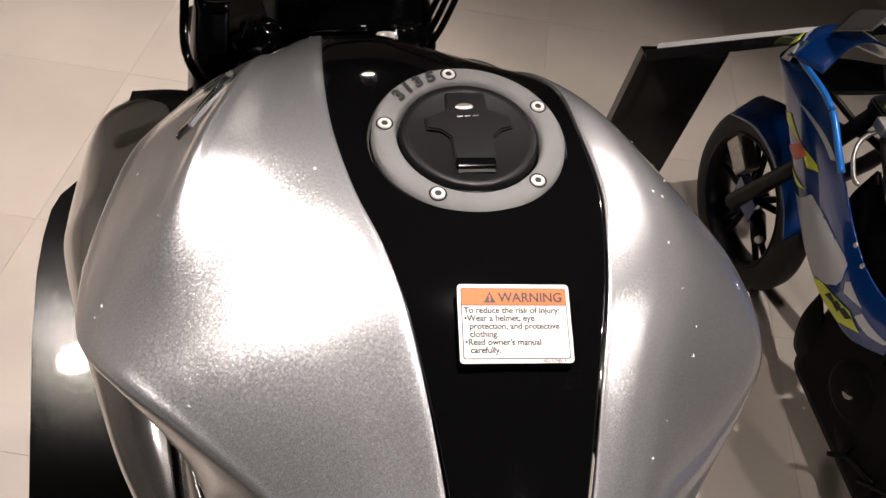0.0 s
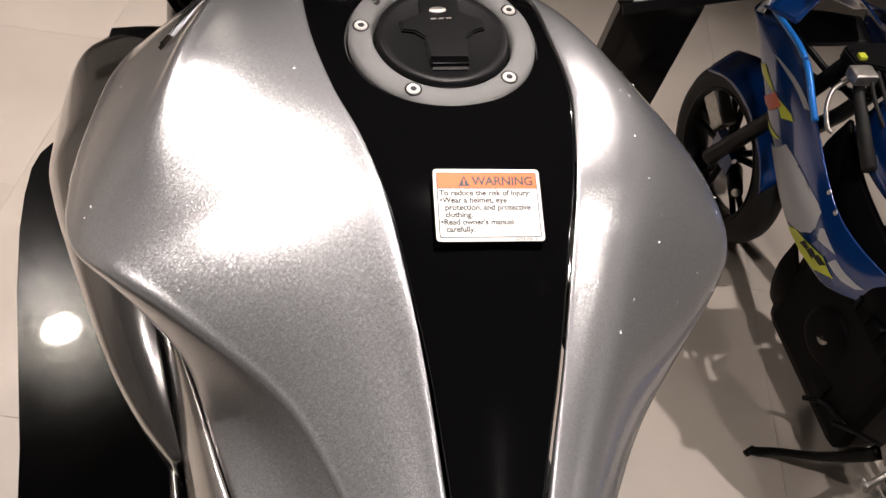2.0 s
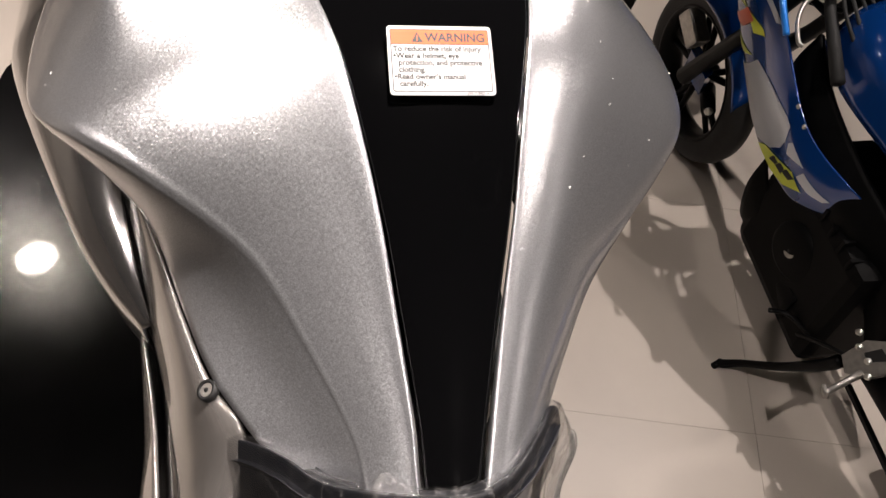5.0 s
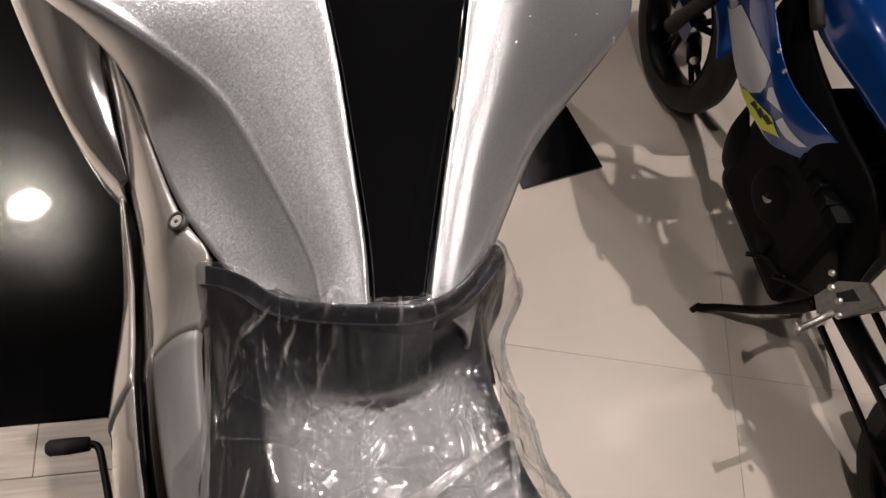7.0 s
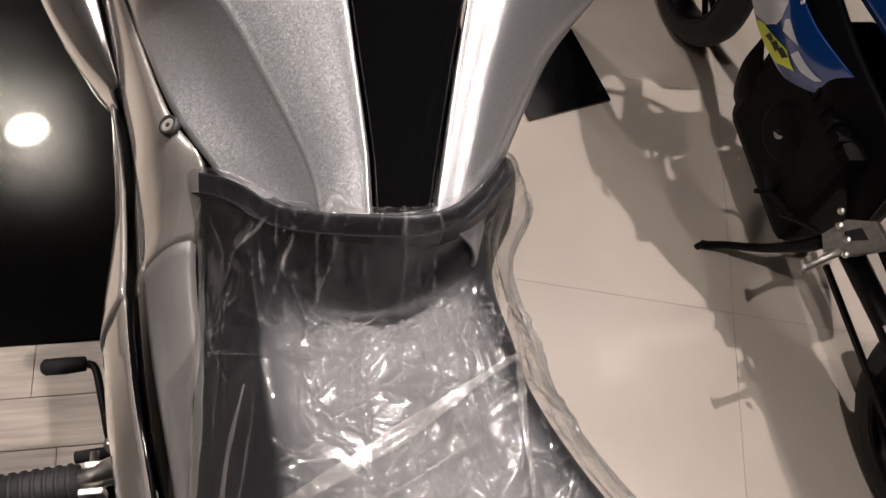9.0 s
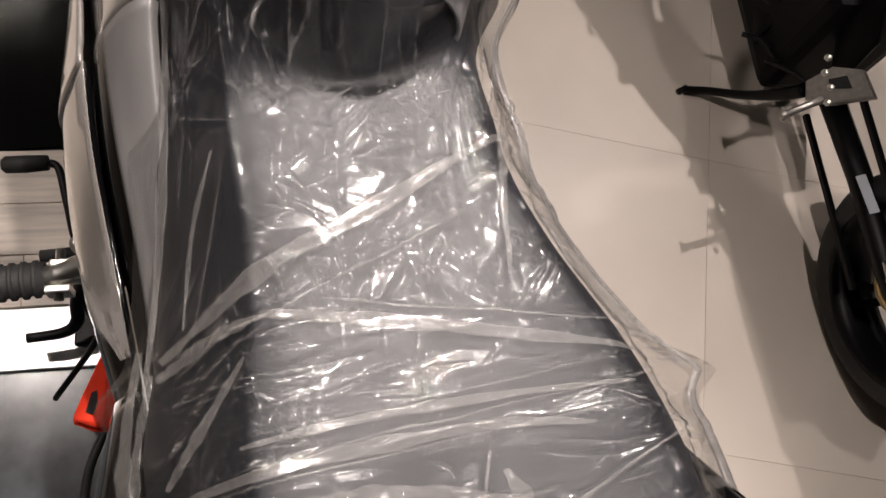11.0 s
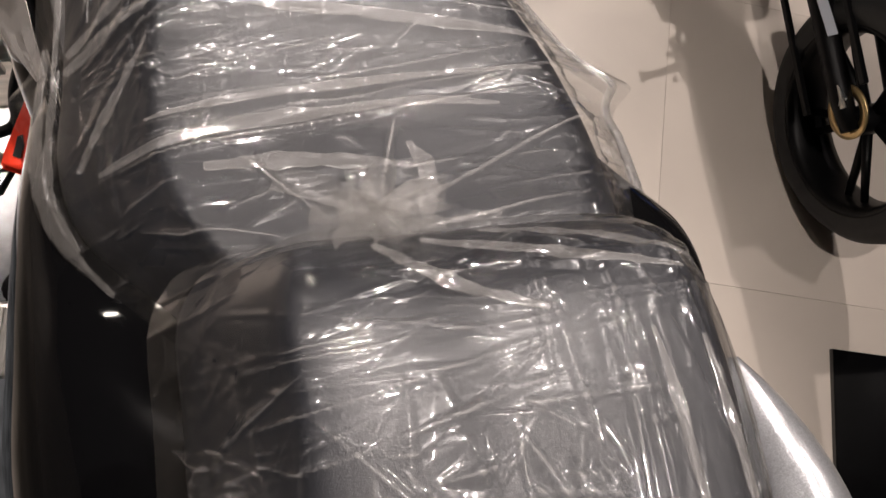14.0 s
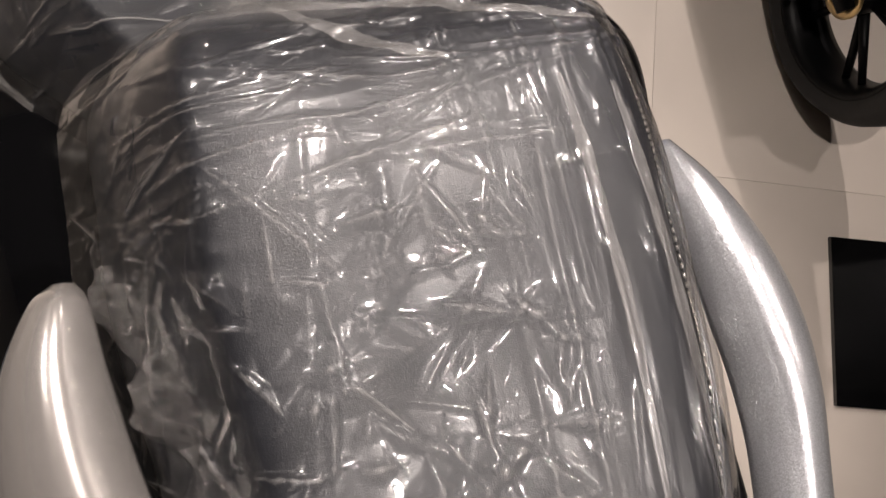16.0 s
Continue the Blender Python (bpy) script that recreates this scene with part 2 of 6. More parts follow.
def sheet(grid, thick=0.0, close=False):
    """A bmesh of a grid of points, with a second skin below it when thick is given."""
    bm = bmesh.new()
    rows = [[bm.verts.new(p) for p in r] for r in grid]
    nv, nu = len(rows), len(rows[0])
    for j in range(nv - 1):
        for i in range(nu - (0 if close else 1)):
            bm.faces.new((rows[j][i], rows[j][(i + 1) % nu], rows[j + 1][(i + 1) % nu], rows[j + 1][i]))
    bm.normal_update()
    if thick:
        if sum(f.normal.z for f in bm.faces) < 0:  # the second skin lies inside
            thick = -thick
        low = [[bm.verts.new(v.co - v.normal * thick) for v in r] for r in rows]
        for j in range(nv - 1):
            for i in range(nu - (0 if close else 1)):
                bm.faces.new((low[j + 1][i], low[j + 1][(i + 1) % nu], low[j][(i + 1) % nu], low[j][i]))
        for j in range(nv - 1) if not close else ():
            for e in (0, nu - 1):
                bm.faces.new((rows[j][e], rows[j + 1][e], low[j + 1][e], low[j][e]) if e == 0 else (rows[j + 1][e], rows[j][e], low[j][e], low[j + 1][e]))
        for i in range(nu - (0 if close else 1)):
            k = (i + 1) % nu
            bm.faces.new((rows[0][k], rows[0][i], low[0][i], low[0][k]))
            bm.faces.new((rows[-1][i], rows[-1][k], low[-1][k], low[-1][i]))
    bmesh.ops.recalc_face_normals(bm, faces=bm.faces)
    if not thick and not close and sum(f.normal.z for f in bm.faces) < 0:  # an open sheet faces up
        bmesh.ops.reverse_faces(bm, faces=bm.faces)
    return bm


def tube(points, radius, sides=14, n=0, ends=True):
    """A round bar along a line; radius may be a list, one for each point."""
    pts = [Vector(p) for p in points]
    rad = list(radius) if isinstance(radius, (list, tuple)) else [radius] * len(pts)
    if n:
        rr = cr([(r, 0, 0) for r in rad], n)
        pts, rad = cr(pts, n), [r.x for r in rr]
    bm = bmesh.new()
    rings = []
    up = Vector((0.31, 0.17, 0.93))
    for i, p in enumerate(pts):
        d = (pts[min(i + 1, len(pts) - 1)] - pts[max(i - 1, 0)]).normalized()
        a = d.cross(up).normalized()
        if i == 0 and abs(d.dot(up)) > 0.95:
            up = Vector((1, 0, 0))
            a = d.cross(up).normalized()
        b = a.cross(d)
        up = b
        rings.append([bm.verts.new(p + rad[i] * (a * math.cos(k * math.tau / sides) + b * math.sin(k * math.tau / sides))) for k in range(sides)])
    for r, s in zip(rings, rings[1:]):
        for k in range(sides):
            bm.faces.new((r[k], r[(k + 1) % sides], s[(k + 1) % sides], s[k]))
    if ends:
        bm.faces.new(rings[0])
        bm.faces.new(rings[-1])
    bmesh.ops.recalc_face_normals(bm, faces=bm.faces)
    return bm


def lathe(profile, m=Matrix(), sides=40):
    """Turns (radius, height) pairs about z, then moves them by m."""
    bm = bmesh.new()
    rings = [[bm.verts.new(m @ Vector((r * math.cos(k * math.tau / sides), r * math.sin(k * math.tau / sides), h))) for k in range(sides)] for r, h in profile]
    for r, s in zip(rings, rings[1:]):
        for k in range(sides):
            bm.faces.new((r[k], r[(k + 1) % sides], s[(k + 1) % sides], s[k]))
    for r, (rad, _) in ((rings[0], profile[0]), (rings[-1], profile[-1])):
        if 1e-5 < rad < 0.5 * max(q for q, _ in profile):
            bm.faces.new(r)
    bmesh.ops.remove_doubles(bm, verts=bm.verts, dist=1e-6)
    bmesh.ops.recalc_face_normals(bm, faces=bm.faces)
    return bm


def box(x0, y0, z0, x1, y1, z1, bevel=0.0, m=Matrix()):
    bm = bmesh.new()
    bmesh.ops.create_cube(bm, size=1)
    for v in bm.verts:
        v.co = Vector(((x0 + x1) / 2 + v.co.x * (x1 - x0), (y0 + y1) / 2 + v.co.y * (y1 - y0), (z0 + z1) / 2 + v.co.z * (z1 - z0)))
    if bevel:
        bmesh.ops.bevel(bm, geom=bm.edges, offset=bevel, segments=2, affect="EDGES", profile=0.6)
    bm.transform(m)
    return bm


def plate(outline, z0, z1, m=Matrix(), bevel=0.0):
    """A flat piece: an outline of (x, y) raised from z0 to z1."""
    bm = bmesh.new()
    lo = [bm.verts.new((x, y, z0)) for x, y in outline]
    hi = [bm.verts.new((x, y, z1)) for x, y in outline]
    n = len(outline)
    top = bm.faces.new(hi)
    bm.faces.new(lo[::-1])
    for i in range(n):
        bm.faces.new((lo[i], lo[(i + 1) % n], hi[(i + 1) % n], hi[i]))
    bmesh.ops.recalc_face_normals(bm, faces=bm.faces)
    if bevel:
        bmesh.ops.bevel(bm, geom=[e for e in top.edges], offset=bevel, segments=2, affect="EDGES")
    bm.transform(m)
    return bm


def flat_smooth(outline, n):
    pts = [(x, y, 0) for x, y in outline]
    pts.append(pts[0])
    return [(p.x, p.y) for p in cr(pts, n)[:-1]]


# ---------- setting ----------
def tiled_floor():
    fl = part("floor", box(-6, -6, -0.06, 7, 8, -0.004), GROUT, None, smooth=False)
    tagged(fl, "beige matt porcelain tile floor with fine joints", "floor", kind="structure")
    return fl


floor = tiled_floor()
for nm, b in (("wall_north", (-6, 8, 0, 7, 8.15, 3.4)), ("wall_south", (-6, -6.15, 0, 7, -6, 3.4)), ("wall_east", (7, -6, 0, 7.15, 8, 3.4)), ("wall_west", (-6.15, -6, 0, -6, 8, 3.4))):
    tagged(part(nm, box(*b), WALL, None, smooth=False), "plain grey painted showroom wall", "wall", kind="structure")
tagged(part("ceiling", box(-6.15, -6.15, 3.4, 7.15, 8.15, 3.5), CEIL, None, smooth=False), "dark painted showroom ceiling", "ceiling", kind="structure")

# ceiling spotlights
BULB = bpy.data.materials.new("lamp_glow")
BULB.use_nodes = True
BULB.node_tree.nodes["Principled BSDF"].inputs["Emission Color"].default_value = (1, 0.9, 0.78, 1)
BULB.node_tree.nodes["Principled BSDF"].inputs["Emission Strength"].default_value = 75


def spotlight(x, y, watts, aim, cone=95, size=0.05, colour=(1.0, 0.885, 0.835), lens=0.047, baffle=0.02):
    ob = thing("ceiling_spotlight", (x, y, 3.4), "black track spotlight fixed under the dark ceiling", "spotlight", "ceiling spotlights")
    d = (Vector(aim) - Vector((x, y, 3.1))).normalized()
    m = Matrix.Translation((x, y, 3.12)) @ d.to_track_quat("-Z", "Y").to_matrix().to_4x4()
    kk = lens / 0.047
    part("housing", lathe([(r * kk, h) for r, h in [(0.0, 0.13), (0.05, 0.13), (0.055, 0.12), (0.055, -baffle), (0.049, -baffle), (0.047, 0.0), (0.0, 0.0)]], m, 28), BLACK_SATIN, ob)
    part("lens", lathe([(0.0, -0.001), (lens, -0.001), (lens, -0.006), (0.0, -0.008)], m, 24), BULB, ob, "glowing lamp lens")
    part("stem", tube([(x, y, 3.4), (x, y, 3.2)], 0.012, 10), BLACK_SATIN, ob)
    li = bpy.data.lights.new("spot_beam", "SPOT")
    li.energy, li.color, li.spot_size, li.spot_blend, li.shadow_soft_size = watts, colour, radians(cone), 0.5, size
    lo = new("spot_beam", li)
    lo.matrix_world = m @ Matrix.Translation((0, 0, -0.03))
    return ob


spotlight(0.18, 0.15, 180, (0.0, -0.52, 1.7), 62, 0.016)
spotlight(0.55, -0.45, 95, (1.6, 0.35, 0.0), 78, 0.02, baffle=0.12)
spotlight(0.35, -0.95, 88, (0.1, -0.85, 1.6), 62, 0.02, baffle=0.08)
spotlight(1.83, 1.57, 150, (1.0, 0.6, 0.0), 94, 0.016)
spotlight(1.95, -0.15, 42, (0.3, 0.1, 1.2), 124, 0.016)
spotlight(0.0, 3.3, 75, (0.0, 2.7, 0.0), 66, 0.05)
spotlight(-1.3, 2.3, 330, (-1.25, 2.2, 0.0), 74, 0.06, lens=0.095)
spotlight(-1.0, 0.42, 66, (-0.45, -0.15, 1.2), 84, 0.016)
# unseen lamp, added to brighten the west wall that the silver paint reflects
spotlight(-3.2, 3.6, 130, (-4.6, 3.8, 0.6), 120)
# ---------- silver motorcycle ----------
moto = thing("motorcycle", (0, 0, HP), "silver and black naked motorcycle with plastic-wrapped seats on the platform", "motorcycle")


def xc(y):
    """The bike's centre line: it stands a little askew."""
    return float(np.interp(y, (-0.9, -0.5, -0.23, 0.06, 0.4), (0.042, 0.012, -0.010, -0.004, -0.034)))


# the tank's design lines, from front to tail: (y, x, z); the crown and strip edges give z from the crown
YS = (0.405, 0.375, 0.33, 0.28, 0.23, 0.18, 0.13, 0.08, 0.04, 0.0, -0.04, -0.09, -0.14, -0.19, -0.218, -0.232)
CROWN = ((0.405, 1.728), (0.375, 1.758), (0.33, 1.797), (0.28, 1.832), (0.23, 1.853), (0.18, 1.862), (0.13, 1.865), (0.08, 1.864), (0.04, 1.861), (0.0, 1.854), (-0.04, 1.838), (-0.09, 1.812), (-0.14, 1.786), (-0.19, 1.763), (-0.236, 1.745), (-0.247, 1.734), (-0.252, 1.712))
EDGE_L = ((0.405, -0.088), (0.33, -0.091), (0.23, -0.092), (0.16, -0.091), (0.106, -0.084), (0.065, -0.072), (0.03, -0.058), (-0.02, -0.046), (-0.09, -0.034), (-0.18, -0.0245), (-0.252, -0.0245))
EDGE_R = ((0.405, 0.018), (0.375, 0.028), (0.33, 0.040), (0.28, 0.050), (0.23, 0.060), (0.18, 0.068), (0.121, 0.071), (0.08, 0.073), (0.041, 0.068), (0.008, 0.062), (-0.04, 0.051), (-0.09, 0.040), (-0.14, 0.027), (-0.19, 0.015), (-0.252, 0.001))
DROP_R = ((0.405, 0.008), (0.375, 0.013), (0.33, 0.022), (0.28, 0.030), (0.23, 0.018), (0.18, 0.005), (0.13, 0.002), (-0.26, 0.001))
MID_L = ((0.405, -0.105, 1.722), (0.33, -0.124, 1.786), (0.28, -0.132, 1.815), (0.23, -0.142, 1.845), (0.18, -0.156, 1.853), (0.13, -0.172, 1.850), (0.08, -0.187, 1.838), (0.04, -0.184, 1.826), (0.0, -0.158, 1.823), (-0.04, -0.127, 1.813), (-0.09, -0.095, 1.794), (-0.14, -0.072, 1.772), (-0.19, -0.054, 1.752), (-0.236, -0.045, 1.735), (-0.252, -0.044, 1.703))
SHOULDER_L = ((0.405, -0.125, 1.712), (0.375, -0.143, 1.738), (0.33, -0.182, 1.752), (0.28, -0.213, 1.757), (0.23, -0.236, 1.760), (0.18, -0.248, 1.757), (0.13, -0.256, 1.752), (0.08, -0.257, 1.746), (0.04, -0.247, 1.746), (0.0, -0.206, 1.760), (-0.04, -0.153, 1.777), (-0.09, -0.110, 1.776), (-0.14, -0.084, 1.762), (-0.19, -0.066, 1.744), (-0.236, -0.056, 1.720), (-0.252, -0.055, 1.690))
FLANK_L = ((0.405, -0.128, 1.696), (0.28, -0.215, 1.735), (0.13, -0.257, 1.733), (0.04, -0.244, 1.732), (0.0, -0.204, 1.742), (-0.04, -0.164, 1.751), (-0.09, -0.1275, 1.752), (-0.14, -0.106, 1.745), (-0.19, -0.083, 1.734), (-0.236, -0.066, 1.712), (-0.252, -0.062, 1.680))
HEM_L = ((0.405, -0.120, 1.66), (0.28, -0.195, 1.70), (0.13, -0.215, 1.715), (0.05, -0.195, 1.722), (0.015, -0.184, 1.726), (-0.032, -0.169, 1.729), (-0.107, -0.146, 1.729), (-0.148, -0.130, 1.729), (-0.174, -0.113, 1.728), (-0.19, -0.102, 1.722), (-0.2115, -0.086, 1.712), (-0.252, -0.070, 1.65))
# where the rear of the left panel bends down: (y, x, drop below the strip edge)
BEND_L = ((0.405, -0.125, 0.02), (0.13, -0.256, 0.105), (0.06, -0.250, 0.095), (0.03, -0.235, 0.080), (0.0, -0.212, 0.062), (-0.04, -0.168, 0.042), (-0.09, -0.113, 0.026), (-0.14, -0.083, 0.018), (-0.19, -0.060, 0.013), (-0.252, -0.048, 0.012))
MID_R = ((0.405, 0.032, 1.715), (0.375, 0.045, 1.742), (0.33, 0.060, 1.766), (0.28, 0.078, 1.788), (0.23, 0.092, 1.812), (0.18, 0.115, 1.826), (0.13, 0.133, 1.828), (0.08, 0.145, 1.822), (0.04, 0.142, 1.817), (0.0, 0.125, 1.812), (-0.04, 0.103, 1.803), (-0.09, 0.079, 1.787), (-0.14, 0.055, 1.770), (-0.19, 0.037, 1.752), (-0.236, 0.022, 1.735), (-0.252, 0.020, 1.700))
SHOULDER_R = ((0.405, 0.048, 1.700), (0.375, 0.060, 1.732), (0.33, 0.090, 1.750), (0.28, 0.117, 1.758), (0.23, 0.148, 1.760), (0.18, 0.177, 1.758), (0.13, 0.203, 1.754), (0.08, 0.213, 1.747), (0.04, 0.206, 1.743), (0.0, 0.178, 1.742), (-0.04, 0.144, 1.742), (-0.09, 0.104, 1.742), (-0.14, 0.075, 1.735), (-0.19, 0.050, 1.727), (-0.236, 0.034, 1.715), (-0.252, 0.030, 1.680))


def along(line, y, k=1):
    """A design line's value at y."""
    pts = line[::-1]
    return float(np.interp(y, [p[0] for p in pts], [p[k] for p in pts]))


def tank_side(side):
    rows = []
    for y in YS:
        zc = along(CROWN, y)
        if side < 0:
            ex, ez = along(EDGE_L, y), zc - 0.001
            pts = [(along(ln, y, 1), along(ln, y, 2)) for ln in (MID_L, SHOULDER_L, FLANK_L, HEM_L)]
        else:
            ex, ez = along(EDGE_R, y), zc - along(DROP_R, y)
            sx, sz = along(SHOULDER_R, y, 1), along(SHOULDER_R, y, 2)
            pts = [(along(MID_R, y, 1), along(MID_R, y, 2)), (sx, sz), (sx + 0.0005, sz - 0.026), (sx - 0.03, sz - 0.07)]
        # the panel's inner edge rolls down beside the strip
        row = [(ex + side * 0.0010, y, ez - 0.004), (ex + side * 0.0030, y, ez + 0.0008)]
        (mx, mz), (sx, sz) = pts[0], pts[1]
        if side > 0:
            row.append((ex * 0.5 + mx * 0.5, y, ez * 0.68 + mz * 0.32 + 0.0005))
        else:
            # a crease runs along the mid line, with a shallow channel outside it
            dip = 0.009 * float(np.interp(y, (-0.02, 0.06, 0.16, 0.30, 0.40), (0.0, 0.7, 1.0, 0.8, 0.2)))
            folded = [(ex * 0.5 + mx * 0.5, ez * 0.68 + mz * 0.32 + 0.0005), (ex * 0.16 + mx * 0.84, ez * 0.12 + mz * 0.88 + 0.0008), (mx, mz)]
            for t, d in ((0.16, 0.75), (0.5, 1.0), (0.85, 0.35)):
                folded.append((mx + (sx - mx) * t, mz + (sz - mz) * t - dip * d + 0.010 * math.sin(math.pi * t)))
            # behind it the top is nearly flat to a tight bend, and a scooped flank drops to the hem
            hx, hz = pts[3]
            bx, bz = along(BEND_L, y, 1), ez - along(BEND_L, y, 2)
            fold = float(np.interp(y, (0.0, 0.05, 0.12), (0.0, 0.25, 1.0)))
            for (fx, fz), t in zip(folded, (0.2, 0.42, 0.62, 0.78, 0.90, 0.97)):
                rx, rz = ex + (bx - ex) * t, ez + (bz - ez) * t ** 1.25 + 0.002 * math.sin(math.pi * t)
                row.append((fx * fold + rx * (1 - fold), y, fz * fold + rz * (1 - fold)))
            low = [(bx + (hx - bx) * u, bz + (hz - bz) * w) for u, w in ((0.05, 0.10), (0.42, 0.56))] + [(hx, hz)]
            pts = [pts[0]] + [(p[0] * fold + q[0] * (1 - fold), p[1] * fold + q[1] * (1 - fold)) for p, q in zip(pts[1:], low)]
            row += [(x, y, z) for x, z in pts[1:]]
        if side > 0:
            row += [(x, y, z) for x, z in pts]
        rows.append(row)
    return surface(rows, 73, 110)


def tank_strip():
    rows = []
    for y in YS:
        zc, a, b = along(CROWN, y), along(EDGE_L, y) + 0.0006, along(EDGE_R, y) - 0.0006
        za, zb = zc - 0.001, zc - along(DROP_R, y)
        rows.append([(a, y, za - 0.0035), (a + 0.002, y, za - 0.0002), (a * 0.7 + b * 0.3, y, zc + 0.0008), (a * 0.45 + b * 0.55, y, (zc * 2 + zb) / 3 + 0.0016), (a * 0.2 + b * 0.8, y, zb * 0.7 + zc * 0.3 + 0.001), (b - 0.002, y, zb - 0.0002), (b, y, zb - 0.0035)])
    return surface(rows, 37, 110)


LEFT, RIGHT, STRIP = tank_side(-1), tank_side(1), tank_strip()
part("tank_panel", sheet(LEFT, 0.003), SILVER, moto, "metallic silver tank panel")
part("tank_panel", sheet(RIGHT, 0.003), SILVER, moto, "metallic silver tank panel")
part("centre_panel", sheet(STRIP, 0.003), BLACK_GLOSS, moto, "gloss black centre strip of the tank")


def strip_z(x, y):
    """Height of the centre strip over a place in the plan."""
    best = min((p for r in STRIP for p in r), key=lambda p: (p.x - x) ** 2 + (p.y - y) ** 2)
    return best.z


# filler ring, cap and bolts
RC = Vector((-0.004, 0.119, 1.8675))
RM = Matrix.Translation(RC) @ pose(0, 0, 0, 7, 0, 4)
ring = part("filler_ring", lathe([(0.0445, -0.004), (0.0455, 0.0042), (0.0475, 0.0056), (0.0575, 0.0050), (0.0600, 0.0030), (0.0606, -0.006)], RM, 72), RING_METAL, moto, "cast silver filler ring with five screws")
part("ring_seal", lathe([(0.0606, -0.005), (0.0622, -0.001), (0.0628, -0.004)], RM, 64), BLACK_RUBBER, ring, "black rubber rim")


def socket_bolt(m, parent, r=0.0044):
    b = part("bolt", lathe([(0, 0.0052), (r * 0.52, 0.0052), (r * 0.56, 0.0060), (r * 0.86, 0.0060), (r, 0.0045), (r, 0.0)], m, 20), SCREW, parent, "bright hex socket screw")
    part("socket", lathe([(0, 0.0056), (r * 0.5, 0.0056)], m, 6), INK, b)
    part("washer", lathe([(r * 1.02, 0.0052), (r * 1.22, 0.0052), (r * 1.24, 0.003)], m, 20), BLACK_SATIN, b)
    return b


for k in range(5):
    a = radians(95 + 72 * k)
    socket_bolt(RM @ Matrix.Translation((0.0525 * math.cos(a), 0.0525 * math.sin(a), 0.0004)), ring)
cap = part("filler_cap", lathe([(0, 0.0050), (0.034, 0.0050), (0.0365, 0.0058), (0.0405, 0.0062), (0.0425, 0.0048), (0.0432, 0.0), (0.0432, -0.004)], RM, 72), BLACK_SATIN, moto, "black filler cap with a key flap")
flap_out = [(-0.012, 0.034), (0.013, 0.034), (0.0135, 0.020), (0.020, 0.0165), (0.027, 0.013), (0.0275, 0.004), (0.020, 0.0015), (0.0145, -0.004), (0.0135, -0.022), (-0.0115, -0.022), (-0.0125, -0.004), (-0.018, 0.0015), (-0.0265, 0.003), (-0.027, 0.012), (-0.0195, 0.0155), (-0.013, 0.019)]
part("key_flap", plate(flap_out, 0.004, 0.0075, RM @ pose(0, 0, 0, 0, 0, -3), 0.0010), BLACK_SATIN, cap, "raised black key flap", smooth=False)
part("flap_latch", box(-0.0115, -0.0285, 0.004, 0.0125, -0.0215, 0.0085, 0.0012, RM @ pose(0, 0, 0, 0, 0, -3)), BLACK_GLOSS, cap, smooth=False)
part("latch_slot", box(-0.0105, -0.0312, 0.0045, 0.0115, -0.0285, 0.0060, 0.0, RM @ pose(0, 0, 0, 0, 0, -3)), INK, cap, smooth=False)
part("key_mark", lathe([(0, 0.0072), (0.0042, 0.0078), (0.0048, 0.0070)], RM @ Matrix.Translation((0.0, 0.021, 0.0005)) @ Matrix.Diagonal((1.2, 0.55, 1, 1)), 20), CAST, cap)
for k in range(3):
    part("cap_mark", box(-0.006 + k * 0.005, 0.0125, 0.0075, -0.0025 + k * 0.005, 0.0132, 0.0079, 0, RM), CAST, cap, smooth=False)


def text_bm(body, size, m, align="LEFT", depth=0.0001, shear=0.0, bold=0.0):
    cu = bpy.data.curves.new("lettering", "FONT")
    cu.body, cu.size, cu.align_x, cu.extrude, cu.shear, cu.offset = body, size, align, depth, shear, bold
    ob = bpy.data.objects.new("lettering", cu)
    scene.collection.objects.link(ob)
    dg = bpy.context.evaluated_depsgraph_get()
    me = bpy.data.meshes.new_from_object(ob.evaluated_get(dg))
    bm = bmesh.new()
    bm.from_mesh(me)
    bm.transform(m)
    bpy.data.objects.remove(ob)
    bpy.data.curves.remove(cu)
    bpy.data.meshes.remove(me)
    return bm


# marker figures on the ring
for ch, a in (("3", 139), ("1", 129), ("3", 119.5), ("5", 109)):
    part("marker_figure", text_bm(ch, 0.0125, RM @ pose(0.0525 * math.cos(radians(a)), 0.0525 * math.sin(radians(a)), 0.0061, 0, 0, a - 84 - 6) @ Matrix.Translation((-0.0035, -0.004, 0)), bold=0.0006, shear=0.2), INK, ring, "black marker handwriting", smooth=False)

# warning label on the strip
LM = Matrix.Translation((0.0055, -0.0145, 1.8555)) @ pose(0, 0, 0, 0, 0, -1) @ pose(0, 0, 0, 22, 1.5, 0)
LW, LH = 0.0305, 0.0215


def rounded(w, h, r, n=5):
    pts = []
    for cx, cy, a0 in ((w - r, h - r, 0), (-w + r, h - r, 90), (-w + r, -h + r, 180), (w - r, -h + r, 270)):
        pts += [(cx + r * math.cos(radians(a0 + 90 * k / n)), cy + r * math.sin(radians(a0 + 90 * k / n))) for k in range(n + 1)]
    return pts


